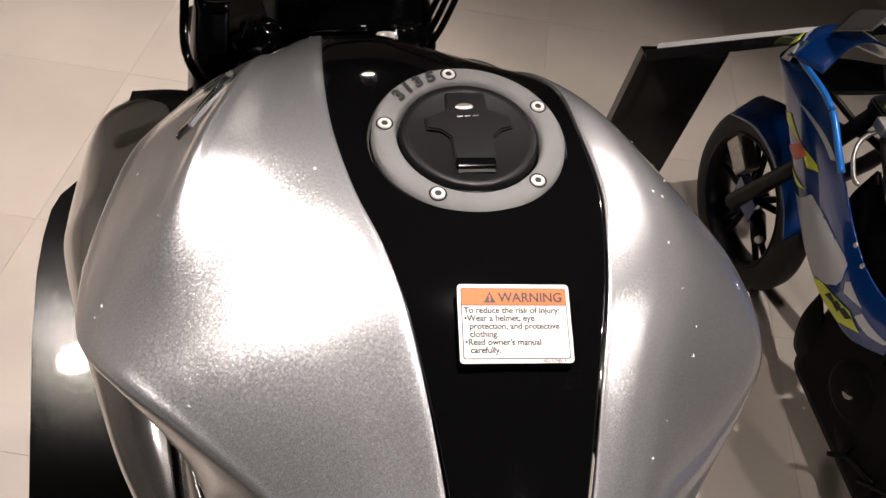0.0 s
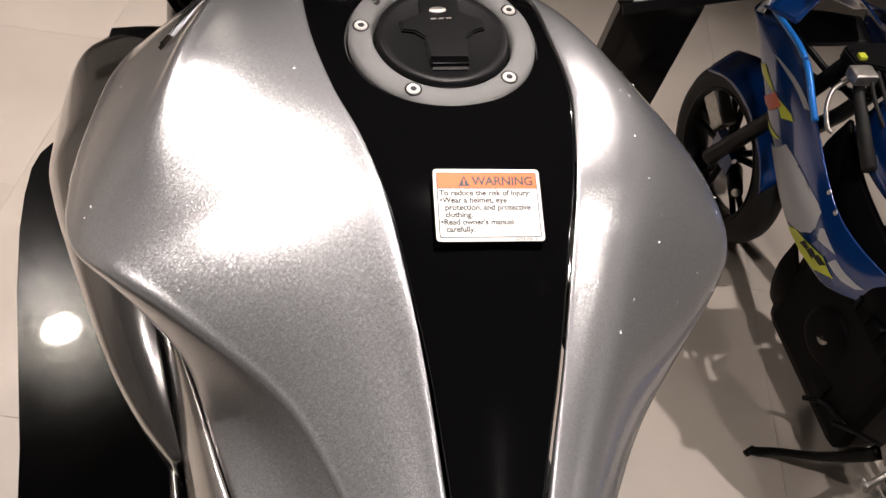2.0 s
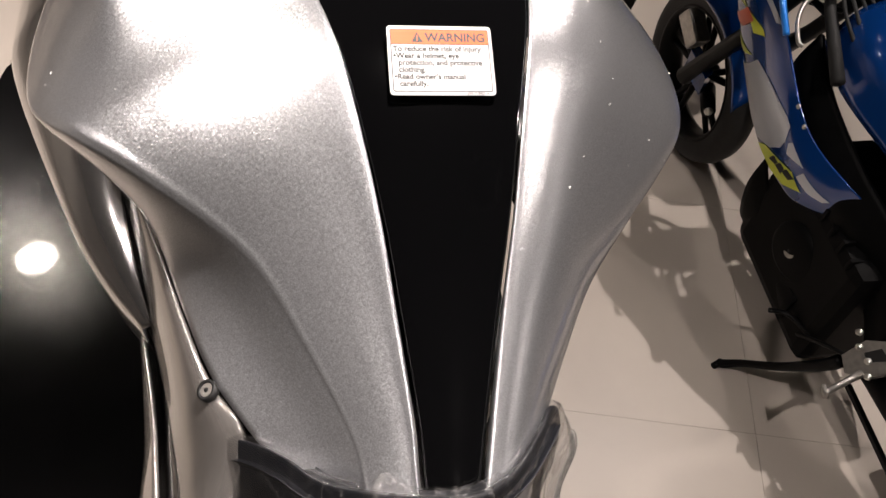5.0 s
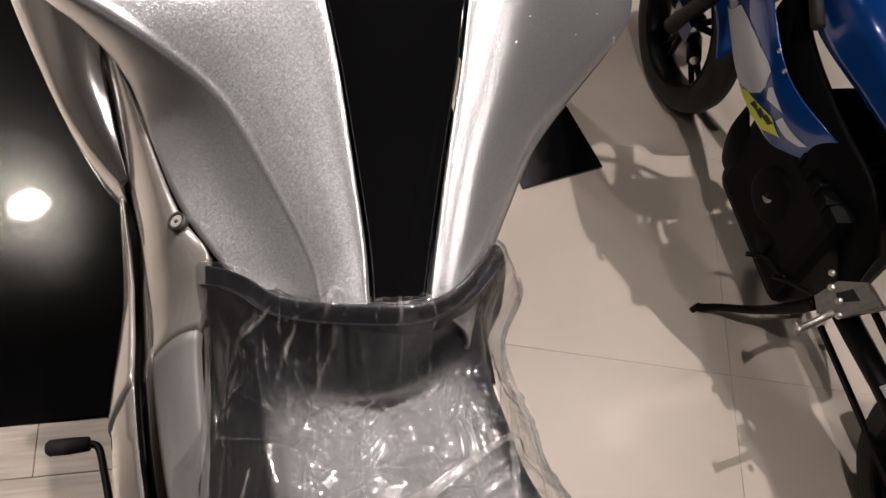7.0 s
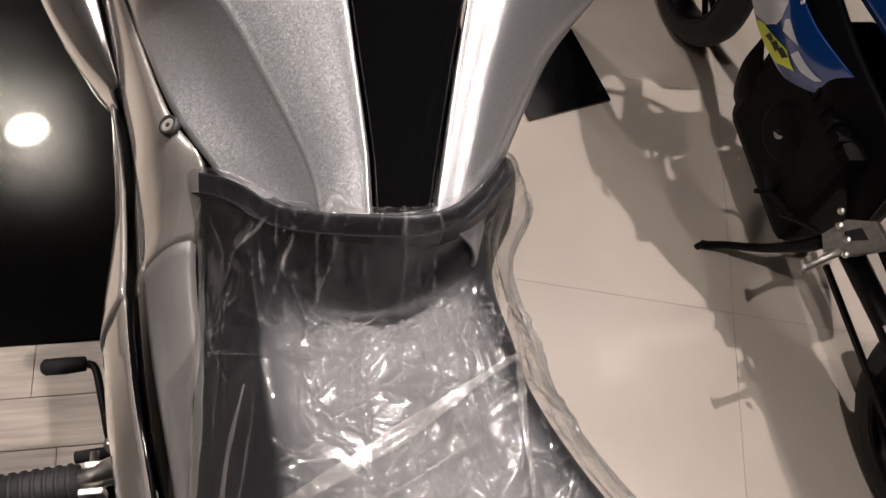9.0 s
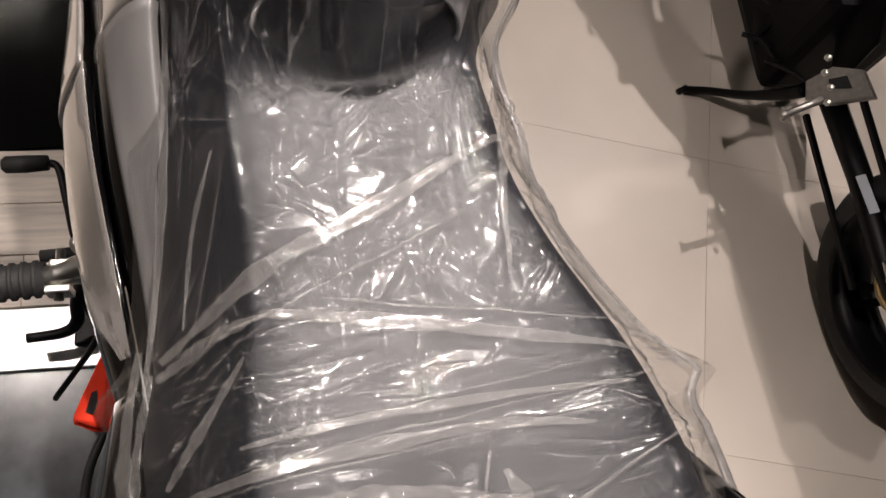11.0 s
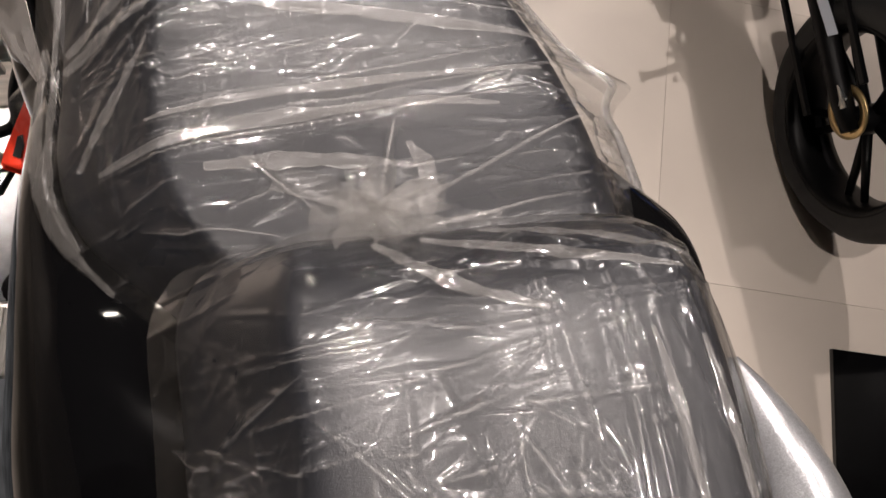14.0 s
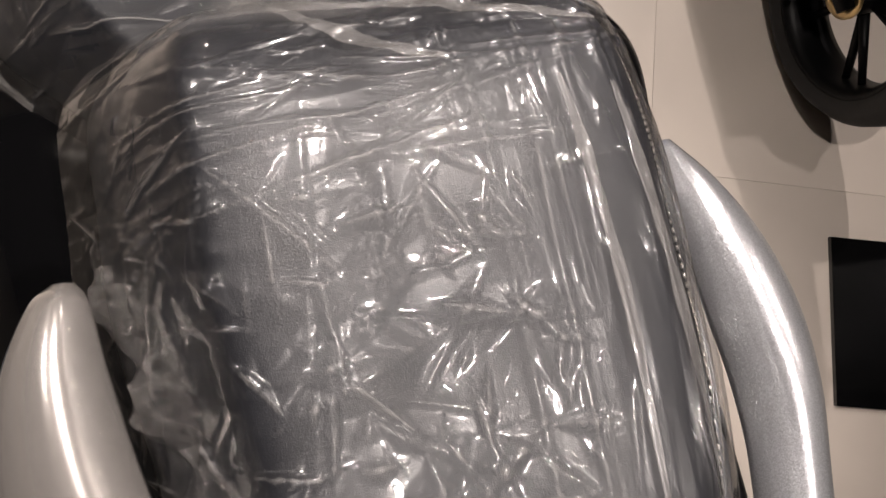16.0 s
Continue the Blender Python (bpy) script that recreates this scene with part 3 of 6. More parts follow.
label = part("warning_label", plate(rounded(LW, LH, 0.0022), -0.0004, 0.0003, LM), WHITE, moto, "white and orange printed warning label", smooth=False)
part("label_border", plate(rounded(LW - 0.0018, LH - 0.0022, 0.001), 0.0003, 0.00038, LM), INK, label, smooth=False)
part("label_field", plate(rounded(LW - 0.0023, LH - 0.0027, 0.001), 0.00035, 0.00046, LM), WHITE, label, smooth=False)
part("label_header", box(-LW + 0.0023, LH - 0.0115, 0.0004, LW - 0.0023, LH - 0.0027, 0.00056, 0, LM), ORANGE, label, "orange header band", smooth=False)
part("header_line", box(-LW + 0.0023, LH - 0.0119, 0.0004, LW - 0.0023, LH - 0.0115, 0.00056, 0, LM), INK, label, smooth=False)
part("warning_triangle", plate([(-0.0165, LH - 0.0104), (-0.0098, LH - 0.0104), (-0.01315, LH - 0.0042)], 0.0005, 0.00066, LM), INK, label, smooth=False)
part("triangle_mark", box(-0.0135, LH - 0.0096, 0.0006, -0.0128, LH - 0.0062, 0.0007, 0, LM), ORANGE, label, smooth=False)
part("header_word", text_bm("WARNING", 0.0072, LM @ Matrix.Translation((-0.0085, LH - 0.0098, 0.0006)), bold=0.0002), INK, label, smooth=False)
for i, (tx, ln) in enumerate(((-0.0275, "To reduce the risk of injury:"), (-0.0275, "\u2022Wear a helmet, eye"), (-0.0248, "protection, and protective"), (-0.0248, "clothing."), (-0.0275, "\u2022Read owner's manual"), (-0.0248, "carefully."))):
    part("label_line", text_bm(ln, 0.00455, LM @ Matrix.Translation((tx, LH - 0.0160 - i * 0.0043, 0.0005)), bold=0.00011), INK, label, smooth=False)
part("label_line", text_bm("68319-39J0  A", 0.0022, LM @ Matrix.Translation((0.0135, -LH + 0.0004, 0.00035))), INK, label, smooth=False)

# screw at the front of the centre panel
SM = Matrix.Translation((-0.037, 0.350, 1.7835)) @ pose(0, 0, 0, -38, 0, 0)
part("cover_screw", lathe([(0, 0.004), (0.0035, 0.004), (0.004, 0.0055), (0.0075, 0.005), (0.0095, 0.0025), (0.010, -0.004)], SM, 24), SCREW, moto, "bright dome screw")

# chrome badge on the left panel: two slanted bars
def on_left(x, y):
    """The left panel's frame at a place in the plan."""
    best = min(((j, i) for j in range(1, len(LEFT) - 1) for i in range(6, 60)), key=lambda q: (LEFT[q[0]][q[1]].x - x) ** 2 + (LEFT[q[0]][q[1]].y - y) ** 2)
    j, i = best
    n = (LEFT[j][i + 1] - LEFT[j][i - 1]).cross(LEFT[j + 1][i] - LEFT[j - 1][i]).normalized()
    if n.z < 0:
        n = -n
    return Matrix.Translation(LEFT[j][i] + n * 0.0006) @ n.to_track_quat("Z", "Y").to_matrix().to_4x4()


bm0 = on_left(-0.1675, 0.188)
bn = (bm0.to_3x3() @ Vector((0, 0, 1))).normalized()
by = (Vector((0.021, 0.046, 0.0)) - bn * bn.dot(Vector((0.021, 0.046, 0.0)))).normalized()
EM = Matrix.Translation(bm0.translation + bn * 0.0015) @ Matrix((by.cross(bn), by, bn)).transposed().to_4x4() @ pose(0, 0, 0, 0, 0, -8) @ Matrix.Diagonal((1.05, 1.05, 1, 1))
badge = part("tank_badge", plate([(-0.004, -0.003), (0.0075, 0.022), (0.0055, 0.029), (0.0005, 0.018), (-0.0085, -0.010)], 0, 0.004, EM, 0.001), CHROME, moto, "chrome badge of two slanted bars", smooth=False)
part("badge_bar", plate([(0.005, 0.006), (0.010, 0.013), (0.0015, -0.021), (-0.0075, -0.029), (-0.0075, -0.022)], 0, 0.004, EM, 0.001), CHROME, badge, smooth=False)
part("badge_bar", plate([(-0.0045, -0.004), (0.006, 0.012), (0.0045, 0.004), (-0.004, -0.010)], 0, 0.0035, EM), INK, badge, smooth=False)

# dust on the paint
DUST = mat("pale_dust", (0.75, 0.74, 0.72), 0.6)
speck = random.Random(5)
bm = bmesh.new()
for panel, count, i0, i1, j0, j1 in ((RIGHT, 34, 26, 62, 18, 84), (LEFT, 16, 8, 48, 8, 70)):
    for _ in range(count):
        j, i, r = speck.randint(j0, j1), speck.randint(i0, i1), speck.uniform(0.0004, 0.0010)
        c, a, b = panel[j][i], (panel[j][i + 1] - panel[j][i - 1]).normalized(), (panel[j + 1][i] - panel[j - 1][i]).normalized()
        n = a.cross(b).normalized()
        n = -n if n.z < 0 else n
        ring_pts = [bm.verts.new(c + n * 0.0004 + a * r * math.cos(k * 1.0472) + b * r * 1.5 * math.sin(k * 1.0472)) for k in range(6)]
        top = bm.verts.new(c + n * (0.0004 + r * 0.5))
        for k in range(6):
            bm.faces.new((ring_pts[k], ring_pts[(k + 1) % 6], top))
bmesh.ops.recalc_face_normals(bm, faces=bm.faces)
tagged(part("dust_specks", bm, DUST, moto), kind="stuff")

# left shroud beside the tank, with its tail blade
SHROUD = [
    (0.500, [(-0.235, 1.600), (-0.262, 1.602), (-0.290, 1.602), (-0.312, 1.590), (-0.318, 1.56), (-0.315, 1.46)]),
    (0.455, [(-0.225, 1.622), (-0.262, 1.622), (-0.302, 1.615), (-0.330, 1.596), (-0.338, 1.56), (-0.335, 1.45)]),
    (0.320, [(-0.220, 1.680), (-0.260, 1.668), (-0.302, 1.645), (-0.331, 1.606), (-0.338, 1.56), (-0.332, 1.46)]),
    (0.240, [(-0.218, 1.690), (-0.254, 1.680), (-0.290, 1.658), (-0.316, 1.622), (-0.320, 1.57), (-0.312, 1.49)]),
    (0.070, [(-0.206, 1.680), (-0.222, 1.678), (-0.240, 1.668), (-0.255, 1.650), (-0.256, 1.61), (-0.248, 1.56)]),
    (0.000, [(-0.196, 1.670), (-0.204, 1.668), (-0.214, 1.662), (-0.223, 1.648), (-0.223, 1.62), (-0.217, 1.58)]),
    (-0.052, [(-0.184, 1.655), (-0.185, 1.654), (-0.187, 1.652), (-0.189, 1.648), (-0.189, 1.635), (-0.187, 1.61)]),
]
shroud = part("side_shroud", sheet(surface([[(x, y, z) for x, z in p] for y, p in SHROUD], 30, 60), 0.003), GREY_GLOSS, moto, "grey gloss shroud beside the tank")
part("side_shroud", sheet(surface([[(2 * xc(y) - x * 0.66, y, z - 0.05) for x, z in p] for y, p in SHROUD], 24, 40), 0.003), GREY_GLOSS, moto, "grey gloss shroud beside the tank")
part("shroud_inner", sheet(surface([[(-0.30, 0.512, 1.600), (-0.25, 0.508, 1.605), (-0.19, 0.50, 1.60)], [(-0.30, 0.44, 1.612), (-0.25, 0.42, 1.635), (-0.19, 0.40, 1.665)]], 12, 8), 0.004), BLACK_SATIN, shroud, "black inner liner")

# side cover below the tank on the left: upper skin beside the groove, edge line, dark band for a reflection, outer skin
SIDE = [  # y, inner x z, edge x z, outer x z
    (0.09, -0.200, 1.720, -0.214, 1.67, -0.222, 1.57), (0.02, -0.187, 1.7245, -0.197, 1.66, -0.207, 1.56), (-0.05, -0.165, 1.7265, -0.184, 1.652, -0.201, 1.555),
    (-0.10, -0.150, 1.727, -0.174, 1.65, -0.199, 1.55), (-0.14, -0.1355, 1.7265, -0.168, 1.65, -0.201, 1.55), (-0.165, -0.1205, 1.725, -0.1645, 1.65, -0.203, 1.55),
    (-0.182, -0.121, 1.708, -0.163, 1.65, -0.204, 1.55), (-0.205, -0.130, 1.684, -0.162, 1.65, -0.204, 1.55), (-0.26, -0.129, 1.648, -0.157, 1.632, -0.200, 1.54), (-0.33, -0.124, 1.600, -0.148, 1.595, -0.188, 1.53),
    (-0.40, -0.124, 1.575, -0.142, 1.565, -0.172, 1.51), (-0.46, -0.124, 1.560, -0.138, 1.55, -0.160, 1.50)]
rows = []
for y, xi, zi, xe, ze, xo, zo in SIDE:
    rows.append([(xi + 0.003, y, zi - 0.006), (xi - 0.0005, y, zi - 0.0005), (xi + (xe - xi) * 0.30, y, zi + (ze - zi) * 0.10), (xi + (xe - xi) * 0.62, y, zi + (ze - zi) * 0.42), (xe, y, ze), (xe + (xo - xe) * 0.35, y, ze + (zo - ze) * 0.3), (xo, y, zo), (xo + 0.002, y, zo - 0.05), (xo + 0.02, y, zo - 0.13), (xo + 0.05, y, zo - 0.2)])
side_grid = surface(rows, 55, 70)
GREY_PANEL = mat("grey_side_plastic", (0.085, 0.082, 0.080), 0.42, 0.0, var=0.1, scale=20, bump=0.05, bscale=700)
cut = next(j for j, r in enumerate(side_grid) if r[0].y < -0.196)
tip = next(j for j, r in enumerate(side_grid) if r[0].y < -0.365)
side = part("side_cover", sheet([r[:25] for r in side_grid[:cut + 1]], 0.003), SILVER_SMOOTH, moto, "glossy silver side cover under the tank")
part("side_panel", sheet([r[:25] for r in side_grid[cut:]], 0.003), GREY_PANEL, moto, "plain grey plastic panel below the seat")
# black strip that paints in the platform's dark reflection on the cover
part("reflection_band", sheet([[p + Vector((0.003, 0, -0.001)) for p in r[25:31]] for r in side_grid], 0.003), BLACK_GLOSS, moto, "gloss black band in place of a dark reflection along the side cover")
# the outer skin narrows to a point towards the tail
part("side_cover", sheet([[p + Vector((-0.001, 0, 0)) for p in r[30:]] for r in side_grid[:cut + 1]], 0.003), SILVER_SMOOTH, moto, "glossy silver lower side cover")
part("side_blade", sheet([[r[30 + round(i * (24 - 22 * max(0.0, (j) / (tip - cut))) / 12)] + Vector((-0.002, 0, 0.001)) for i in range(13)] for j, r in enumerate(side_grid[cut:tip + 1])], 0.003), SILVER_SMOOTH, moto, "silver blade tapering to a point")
part("side_cover", sheet([[p + Vector((0.002, 0, 0)) for p in r[30:]] for r in side_grid[cut:]], 0.003), BLACK_GLOSS, moto, "gloss black lower side cover")
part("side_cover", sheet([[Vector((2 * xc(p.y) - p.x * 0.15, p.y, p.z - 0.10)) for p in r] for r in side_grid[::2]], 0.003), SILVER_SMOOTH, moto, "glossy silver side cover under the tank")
OM = Matrix.Translation((-0.1370, -0.1435, 1.7262)) @ pose(0, 0, 0, 0, -30, 8)
ov = part("quick_fastener", lathe([(0.0, 0.002), (0.0014, 0.002), (0.0016, 0.001), (0.0040, 0.001), (0.0043, 0.0022), (0.0062, 0.0022), (0.0066, -0.002)], OM, 28), INK, side, "black ringed quick fastener")
part("fastener_face", lathe([(0.0016, 0.0016), (0.0042, 0.0016)], OM, 28), CAST, ov)

# black engine and frame mass, exhaust, wheels: mostly hidden under the body
part("engine", box(-0.15, -0.02, HP + 0.20, 0.13, 0.34, HP + 0.62, 0.03), BLACK_SATIN, moto, "black engine block", smooth=False)
for s in (-1, 1):
    part("frame_rail", tube([(s * 0.06 - 0.02, 0.36, 1.60), (s * 0.10 - 0.03, 0.16, 1.56), (s * 0.09 - 0.04, -0.08, 1.50), (s * 0.09 - 0.04, -0.22, 1.32)], 0.022, 12, 20), BLACK_SATIN, moto)
    part("seat_rail", tube([(s * 0.06 - 0.03, -0.1, 1.54), (s * 0.08, -0.4, 1.56), (s * 0.07 + 0.03, -0.8, 1.66)], 0.014, 10, 16), BLACK_SATIN, moto)
    part("fork_leg", tube([(s * 0.075 - 0.085, 0.47, 1.70), (s * 0.09 - 0.07, 0.56, 1.40), (s * 0.105 - 0.055, 0.70, HP + 0.30)], [0.027, 0.027, 0.030], 16), BLACK_GLOSS, moto, "black fork leg")
    part("swingarm", tube([(s * 0.09, -0.10, HP + 0.36), (s * 0.11 + 0.02, -0.62, HP + 0.30)], [0.03, 0.022], 12), BLACK_SATIN, moto)


def wheel(name, c, yaw, r, w, parent, spokes=5, disc=True, rim_mat=BLACK_SATIN, lean=0.0):
    m = Matrix.Translation(c) @ pose(0, 0, 0, 0, lean, yaw) @ pose(0, 0, 0, 0, 90, 0)
    rr = r - 0.082
    ty = part(name, lathe([(rr, -w * 0.42), (rr + 0.03, -w * 0.5), (r - 0.03, -w * 0.47), (r - 0.008, -w * 0.28), (r, 0), (r - 0.008, w * 0.28), (r - 0.03, w * 0.47), (rr + 0.03, w * 0.5), (rr, w * 0.42)], m, 64), BLACK_RUBBER, parent, "black tyre")
    part("rim", lathe([(rr + 0.004, -w * 0.45), (rr - 0.006, -w * 0.44), (rr - 0.018, -w * 0.28), (rr - 0.022, 0), (rr - 0.018, w * 0.28), (rr - 0.006, w * 0.44), (rr + 0.004, w * 0.45), (rr + 0.002, 0), (rr + 0.004, -w * 0.45)], m, 56), rim_mat, ty, "cast wheel rim")
    part("hub", lathe([(0, -0.05), (0.03, -0.05), (0.038, -0.03), (0.038, 0.03), (0.03, 0.05), (0, 0.05)], m, 24), rim_mat, ty)
    for k in range(spokes):
        for d in (-0.14, 0.14):
            a = k * math.tau / spokes + 0.3
            part("spoke", tube([m @ Vector((0.03 * math.cos(a), 0.03 * math.sin(a), 0)), m @ Vector(((rr - 0.015) * math.cos(a + d), (rr - 0.015) * math.sin(a + d), 0))], [0.014, 0.010], 8), rim_mat, ty)
    if disc:
        for z in (-0.055,):
            part("brake_disc", lathe([(0.07, z - 0.002), (0.135, z - 0.002), (0.135, z + 0.002), (0.07, z + 0.002), (0.07, z - 0.002)], m, 48), STEEL, ty, "steel brake disc")
    return ty


wheel("front_wheel", (-0.055, 0.70, HP + 0.305), 4, 0.305, 0.105, moto)
wheel("rear_wheel", (0.03, -0.62, HP + 0.305), 4, 0.305, 0.145, moto)
part("front_fender", sheet(surface([[(-0.055 + dx, 0.70 + 0.335 * math.cos(a), HP + 0.305 + 0.335 * math.sin(a) - abs(dx) * 0.35) for dx in (-0.065, -0.03, 0, 0.03, 0.065)] for a in [radians(d) for d in (20, 60, 100, 140, 170)]], 13, 24), 0.003), BLACK_GLOSS, moto)
part("exhaust", tube([(0.10, -0.05, HP + 0.22), (0.15, -0.35, HP + 0.30), (0.17, -0.72, HP + 0.45)], [0.03, 0.045, 0.06], 18, 14), STEEL, moto)

# front end in view above the tank: top clamp, fork caps, bar, brackets, hoses
clamp = part("fork_clamp", plate(flat_smooth([(-0.222, 0.475), (-0.205, 0.44), (-0.12, 0.425), (-0.04, 0.43), (0.02, 0.46), (0.02, 0.52), (-0.05, 0.55), (-0.22, 0.55)], 40), 1.655, 1.695, bevel=0.006), BLACK_GLOSS, moto, "gloss black fork clamp")
for s in (-1, 1):
    part("fork_cap", lathe([(0, 0.02), (0.012, 0.02), (0.014, 0.014), (0.026, 0.012), (0.028, 0.0)], Matrix.Translation((s * 0.075 - 0.085, 0.472, 1.697)), 24), BLACK_GLOSS, clamp)
part("meter_cover", sheet(surface([[(-0.19, 0.50, 1.62), (-0.13, 0.47, 1.70), (-0.04, 0.46, 1.715), (0.02, 0.48, 1.68), (0.04, 0.50, 1.62)], [(-0.19, 0.58, 1.63), (-0.13, 0.56, 1.73), (-0.04, 0.56, 1.745), (0.02, 0.56, 1.71), (0.04, 0.58, 1.63)], [(-0.18, 0.66, 1.60), (-0.13, 0.66, 1.68), (-0.04, 0.67, 1.69), (0.02, 0.66, 1.67), (0.04, 0.66, 1.60)]], 24, 20), 0.004), BLACK_GLOSS, moto, "gloss black meter cover")
part("bracket", sheet(surface([[(-0.232, 0.47, 1.50), (-0.236, 0.47, 1.60), (-0.226, 0.475, 1.68), (-0.215, 0.49, 1.74)], [(-0.215, 0.445, 1.50), (-0.222, 0.440, 1.60), (-0.215, 0.450, 1.68), (-0.205, 0.47, 1.74)], [(-0.185, 0.44, 1.50), (-0.185, 0.43, 1.60), (-0.185, 0.445, 1.68), (-0.18, 0.47, 1.74)]], 16, 14), 0.006), BLACK_GLOSS, moto, "curved gloss black bracket")
part("brake_hose", tube([(-0.225, 0.50, 1.74), (-0.226, 0.455, 1.695), (-0.205, 0.425, 1.675), (-0.18, 0.43, 1.685), (-0.16, 0.47, 1.72)], 0.0045, 10, 24), BLACK_GLOSS, moto, "black rubber hose")
for k in range(3):
    part("control_cable", tube([(0.0 + 0.010 * k, 0.475, 1.69), (0.02 + 0.010 * k, 0.51, 1.70), (0.06 + 0.010 * k, 0.60, 1.72)], 0.0035, 8, 14), BLACK_GLOSS, moto)
bar = part("handlebar", tube([(-0.39, 0.39, 1.87), (-0.26, 0.44, 1.875), (-0.16, 0.49, 1.84), (-0.04, 0.50, 1.80), (0.08, 0.50, 1.84), (0.18, 0.46, 1.875), (0.32, 0.42, 1.87)], 0.011, 12, 40), BLACK_GLOSS, moto, "black handlebar")
for s, x0, x1, y0, y1 in ((-1, -0.40, -0.28, 0.386, 0.432), (1, 0.21, 0.34, 0.45, 0.412)):
    part("grip", tube([(x0, y0, 1.87), (x1, y1, 1.873)], 0.0165, 14), BLACK_RUBBER, bar)
    part("lever", tube([(s * 0.20 - 0.035, 0.53, 1.86), (s * 0.28 - 0.035, 0.52, 1.855), (s * 0.38 - 0.035, 0.46, 1.85), (s * 0.40 - 0.035, 0.45, 1.85)], [0.008, 0.007, 0.006, 0.008], 8, 14), BLACK_SATIN, bar)
    part("mirror_stem", tube([(s * 0.22 - 0.035, 0.50, 1.88), (s * 0.27 - 0.035, 0.48, 1.98), (s * 0.33 - 0.035, 0.47, 2.03)], 0.005, 8, 10), BLACK_SATIN, bar)
    part("mirror", lathe([(0, 0.012), (0.04, 0.010), (0.055, 0.0), (0.05, -0.012), (0, -0.015)], Matrix.Translation((s * 0.37 - 0.035, 0.47, 2.05)) @ pose(0, 0, 0, 80, 0, 0) @ Matrix.Diagonal((1.35, 0.8, 1, 1)), 28), BLACK_SATIN, bar)
# headlight at the very front
part("headlight", lathe([(0, 0.07), (0.07, 0.05), (0.10, 0.0), (0.095, -0.08), (0.05, -0.12), (0, -0.12)], Matrix.Translation((-0.05, 0.78, 1.62)) @ pose(0, 0, 0, -80, 0, 0), 32), BLACK_GLOSS, moto, "black headlight")

# left foot controls
peg = part("footpeg", tube([(-0.405, -0.205, 1.197), (-0.300, -0.198, 1.203)], 0.0175, 18), BLACK_RUBBER, moto, "ribbed black rubber footpeg")
for k in range(9):
    x = -0.40 + k * 0.0115
    part("peg_rib", lathe([(0.0172, -0.0030), (0.0200, -0.0018), (0.0200, 0.0018), (0.0172, 0.0030)], Matrix.Translation((x, -0.2047 + 0.0007 * k, 1.1972 + 0.0006 * k)) @ pose(0, 0, 0, 0, 90, 3), 18), BLACK_RUBBER, peg)
hang = part("peg_hanger", tube([(-0.302, -0.198, 1.203), (-0.285, -0.197, 1.204), (-0.262, -0.19, 1.21), (-0.20, -0.17, 1.25)], [0.011, 0.0135, 0.014, 0.016], 12), STEEL, moto, "bright steel peg hanger")
for dx, dy in ((0, -0.014), (0.004, 0.014), (0.02, 0.0)):
    part("clevis_plate", box(-0.298 + dx, -0.204 + dy, 1.192, -0.272 + dx, -0.196 + dy, 1.216, 0.002), STEEL, hang, smooth=False)
part("clevis_pin", tube([(-0.285, -0.224, 1.207), (-0.285, -0.170, 1.207)], 0.005, 10), STEEL, hang)
shift = part("shift_lever", tube([(-0.306, -0.0575, 1.182), (-0.296, -0.066, 1.182), (-0.285, -0.11, 1.185), (-0.270, -0.162, 1.19), (-0.24, -0.17, 1.19)], 0.0045, 8, 18), BLACK_SATIN, moto, "black shift lever")
part("toe_rubber", tube([(-0.356, -0.0575, 1.179), (-0.352, -0.0575, 1.179), (-0.33, -0.0575, 1.18), (-0.308, -0.0575, 1.182)], [0.006, 0.0095, 0.0098, 0.0085], 12), BLACK_RUBBER, shift, "ribbed rubber toe piece")
part("link_bolt", lathe([(0, 0.012), (0.006, 0.012), (0.0075, 0.006), (0.0075, -0.006), (0, -0.006)], Matrix.Translation((-0.272, -0.160, 1.192)), 12), STEEL, shift)
part("heel_rubber", tube([(-0.315, -0.161, 1.165), (-0.272, -0.159, 1.168)], 0.007, 10), BLACK_RUBBER, shift)
stand = part("side_stand", tube([(-0.395, -0.183, 0.905), (-0.350, -0.178, 0.905), (-0.330, -0.165, 0.915), (-0.318, -0.135, 0.96), (-0.24, -0.07, 1.12)], [0.0065, 0.0075, 0.009, 0.010, 0.012], 10, 24), BLACK_SATIN, moto, "dark metal side stand")
part("stand_foot", box(-0.345, -0.185, HP + 0.001, -0.275, -0.125, HP + 0.012, 0.003), BLACK_SATIN, stand, smooth=False)
part("stand_leg", tube([(-0.318, -0.14, 0.95), (-0.31, -0.155, HP + 0.012)], 0.010, 10), BLACK_SATIN, stand)
for pts, r in (([(-0.30, -0.205, 0.885), (-0.24, -0.21, 1.0), (-0.20, -0.2, 1.2)], 0.004), ([(-0.345, -0.275, 0.95), (-0.27, -0.23, 1.08), (-0.22, -0.18, 1.2)], 0.004)):
    part("stand_spring", tube(pts, r, 8, 16), BLACK_SATIN, stand)
tag = part("red_tag", plate(flat_smooth([(-0.017, -0.030), (0.013, -0.032), (0.018, -0.02), (0.013, 0.025), (0.006, 0.032), (-0.001, 0.028), (-0.018, -0.020)], 36), -0.006, 0.006, Matrix.Translation((-0.200, -0.360, 1.43)) @ pose(0, 0, 0, 12, -14, -16) @ Matrix.Diagonal((0.74, 1.05, 1, 1)), 0.003), RED, moto, "red plastic grip on a lever")
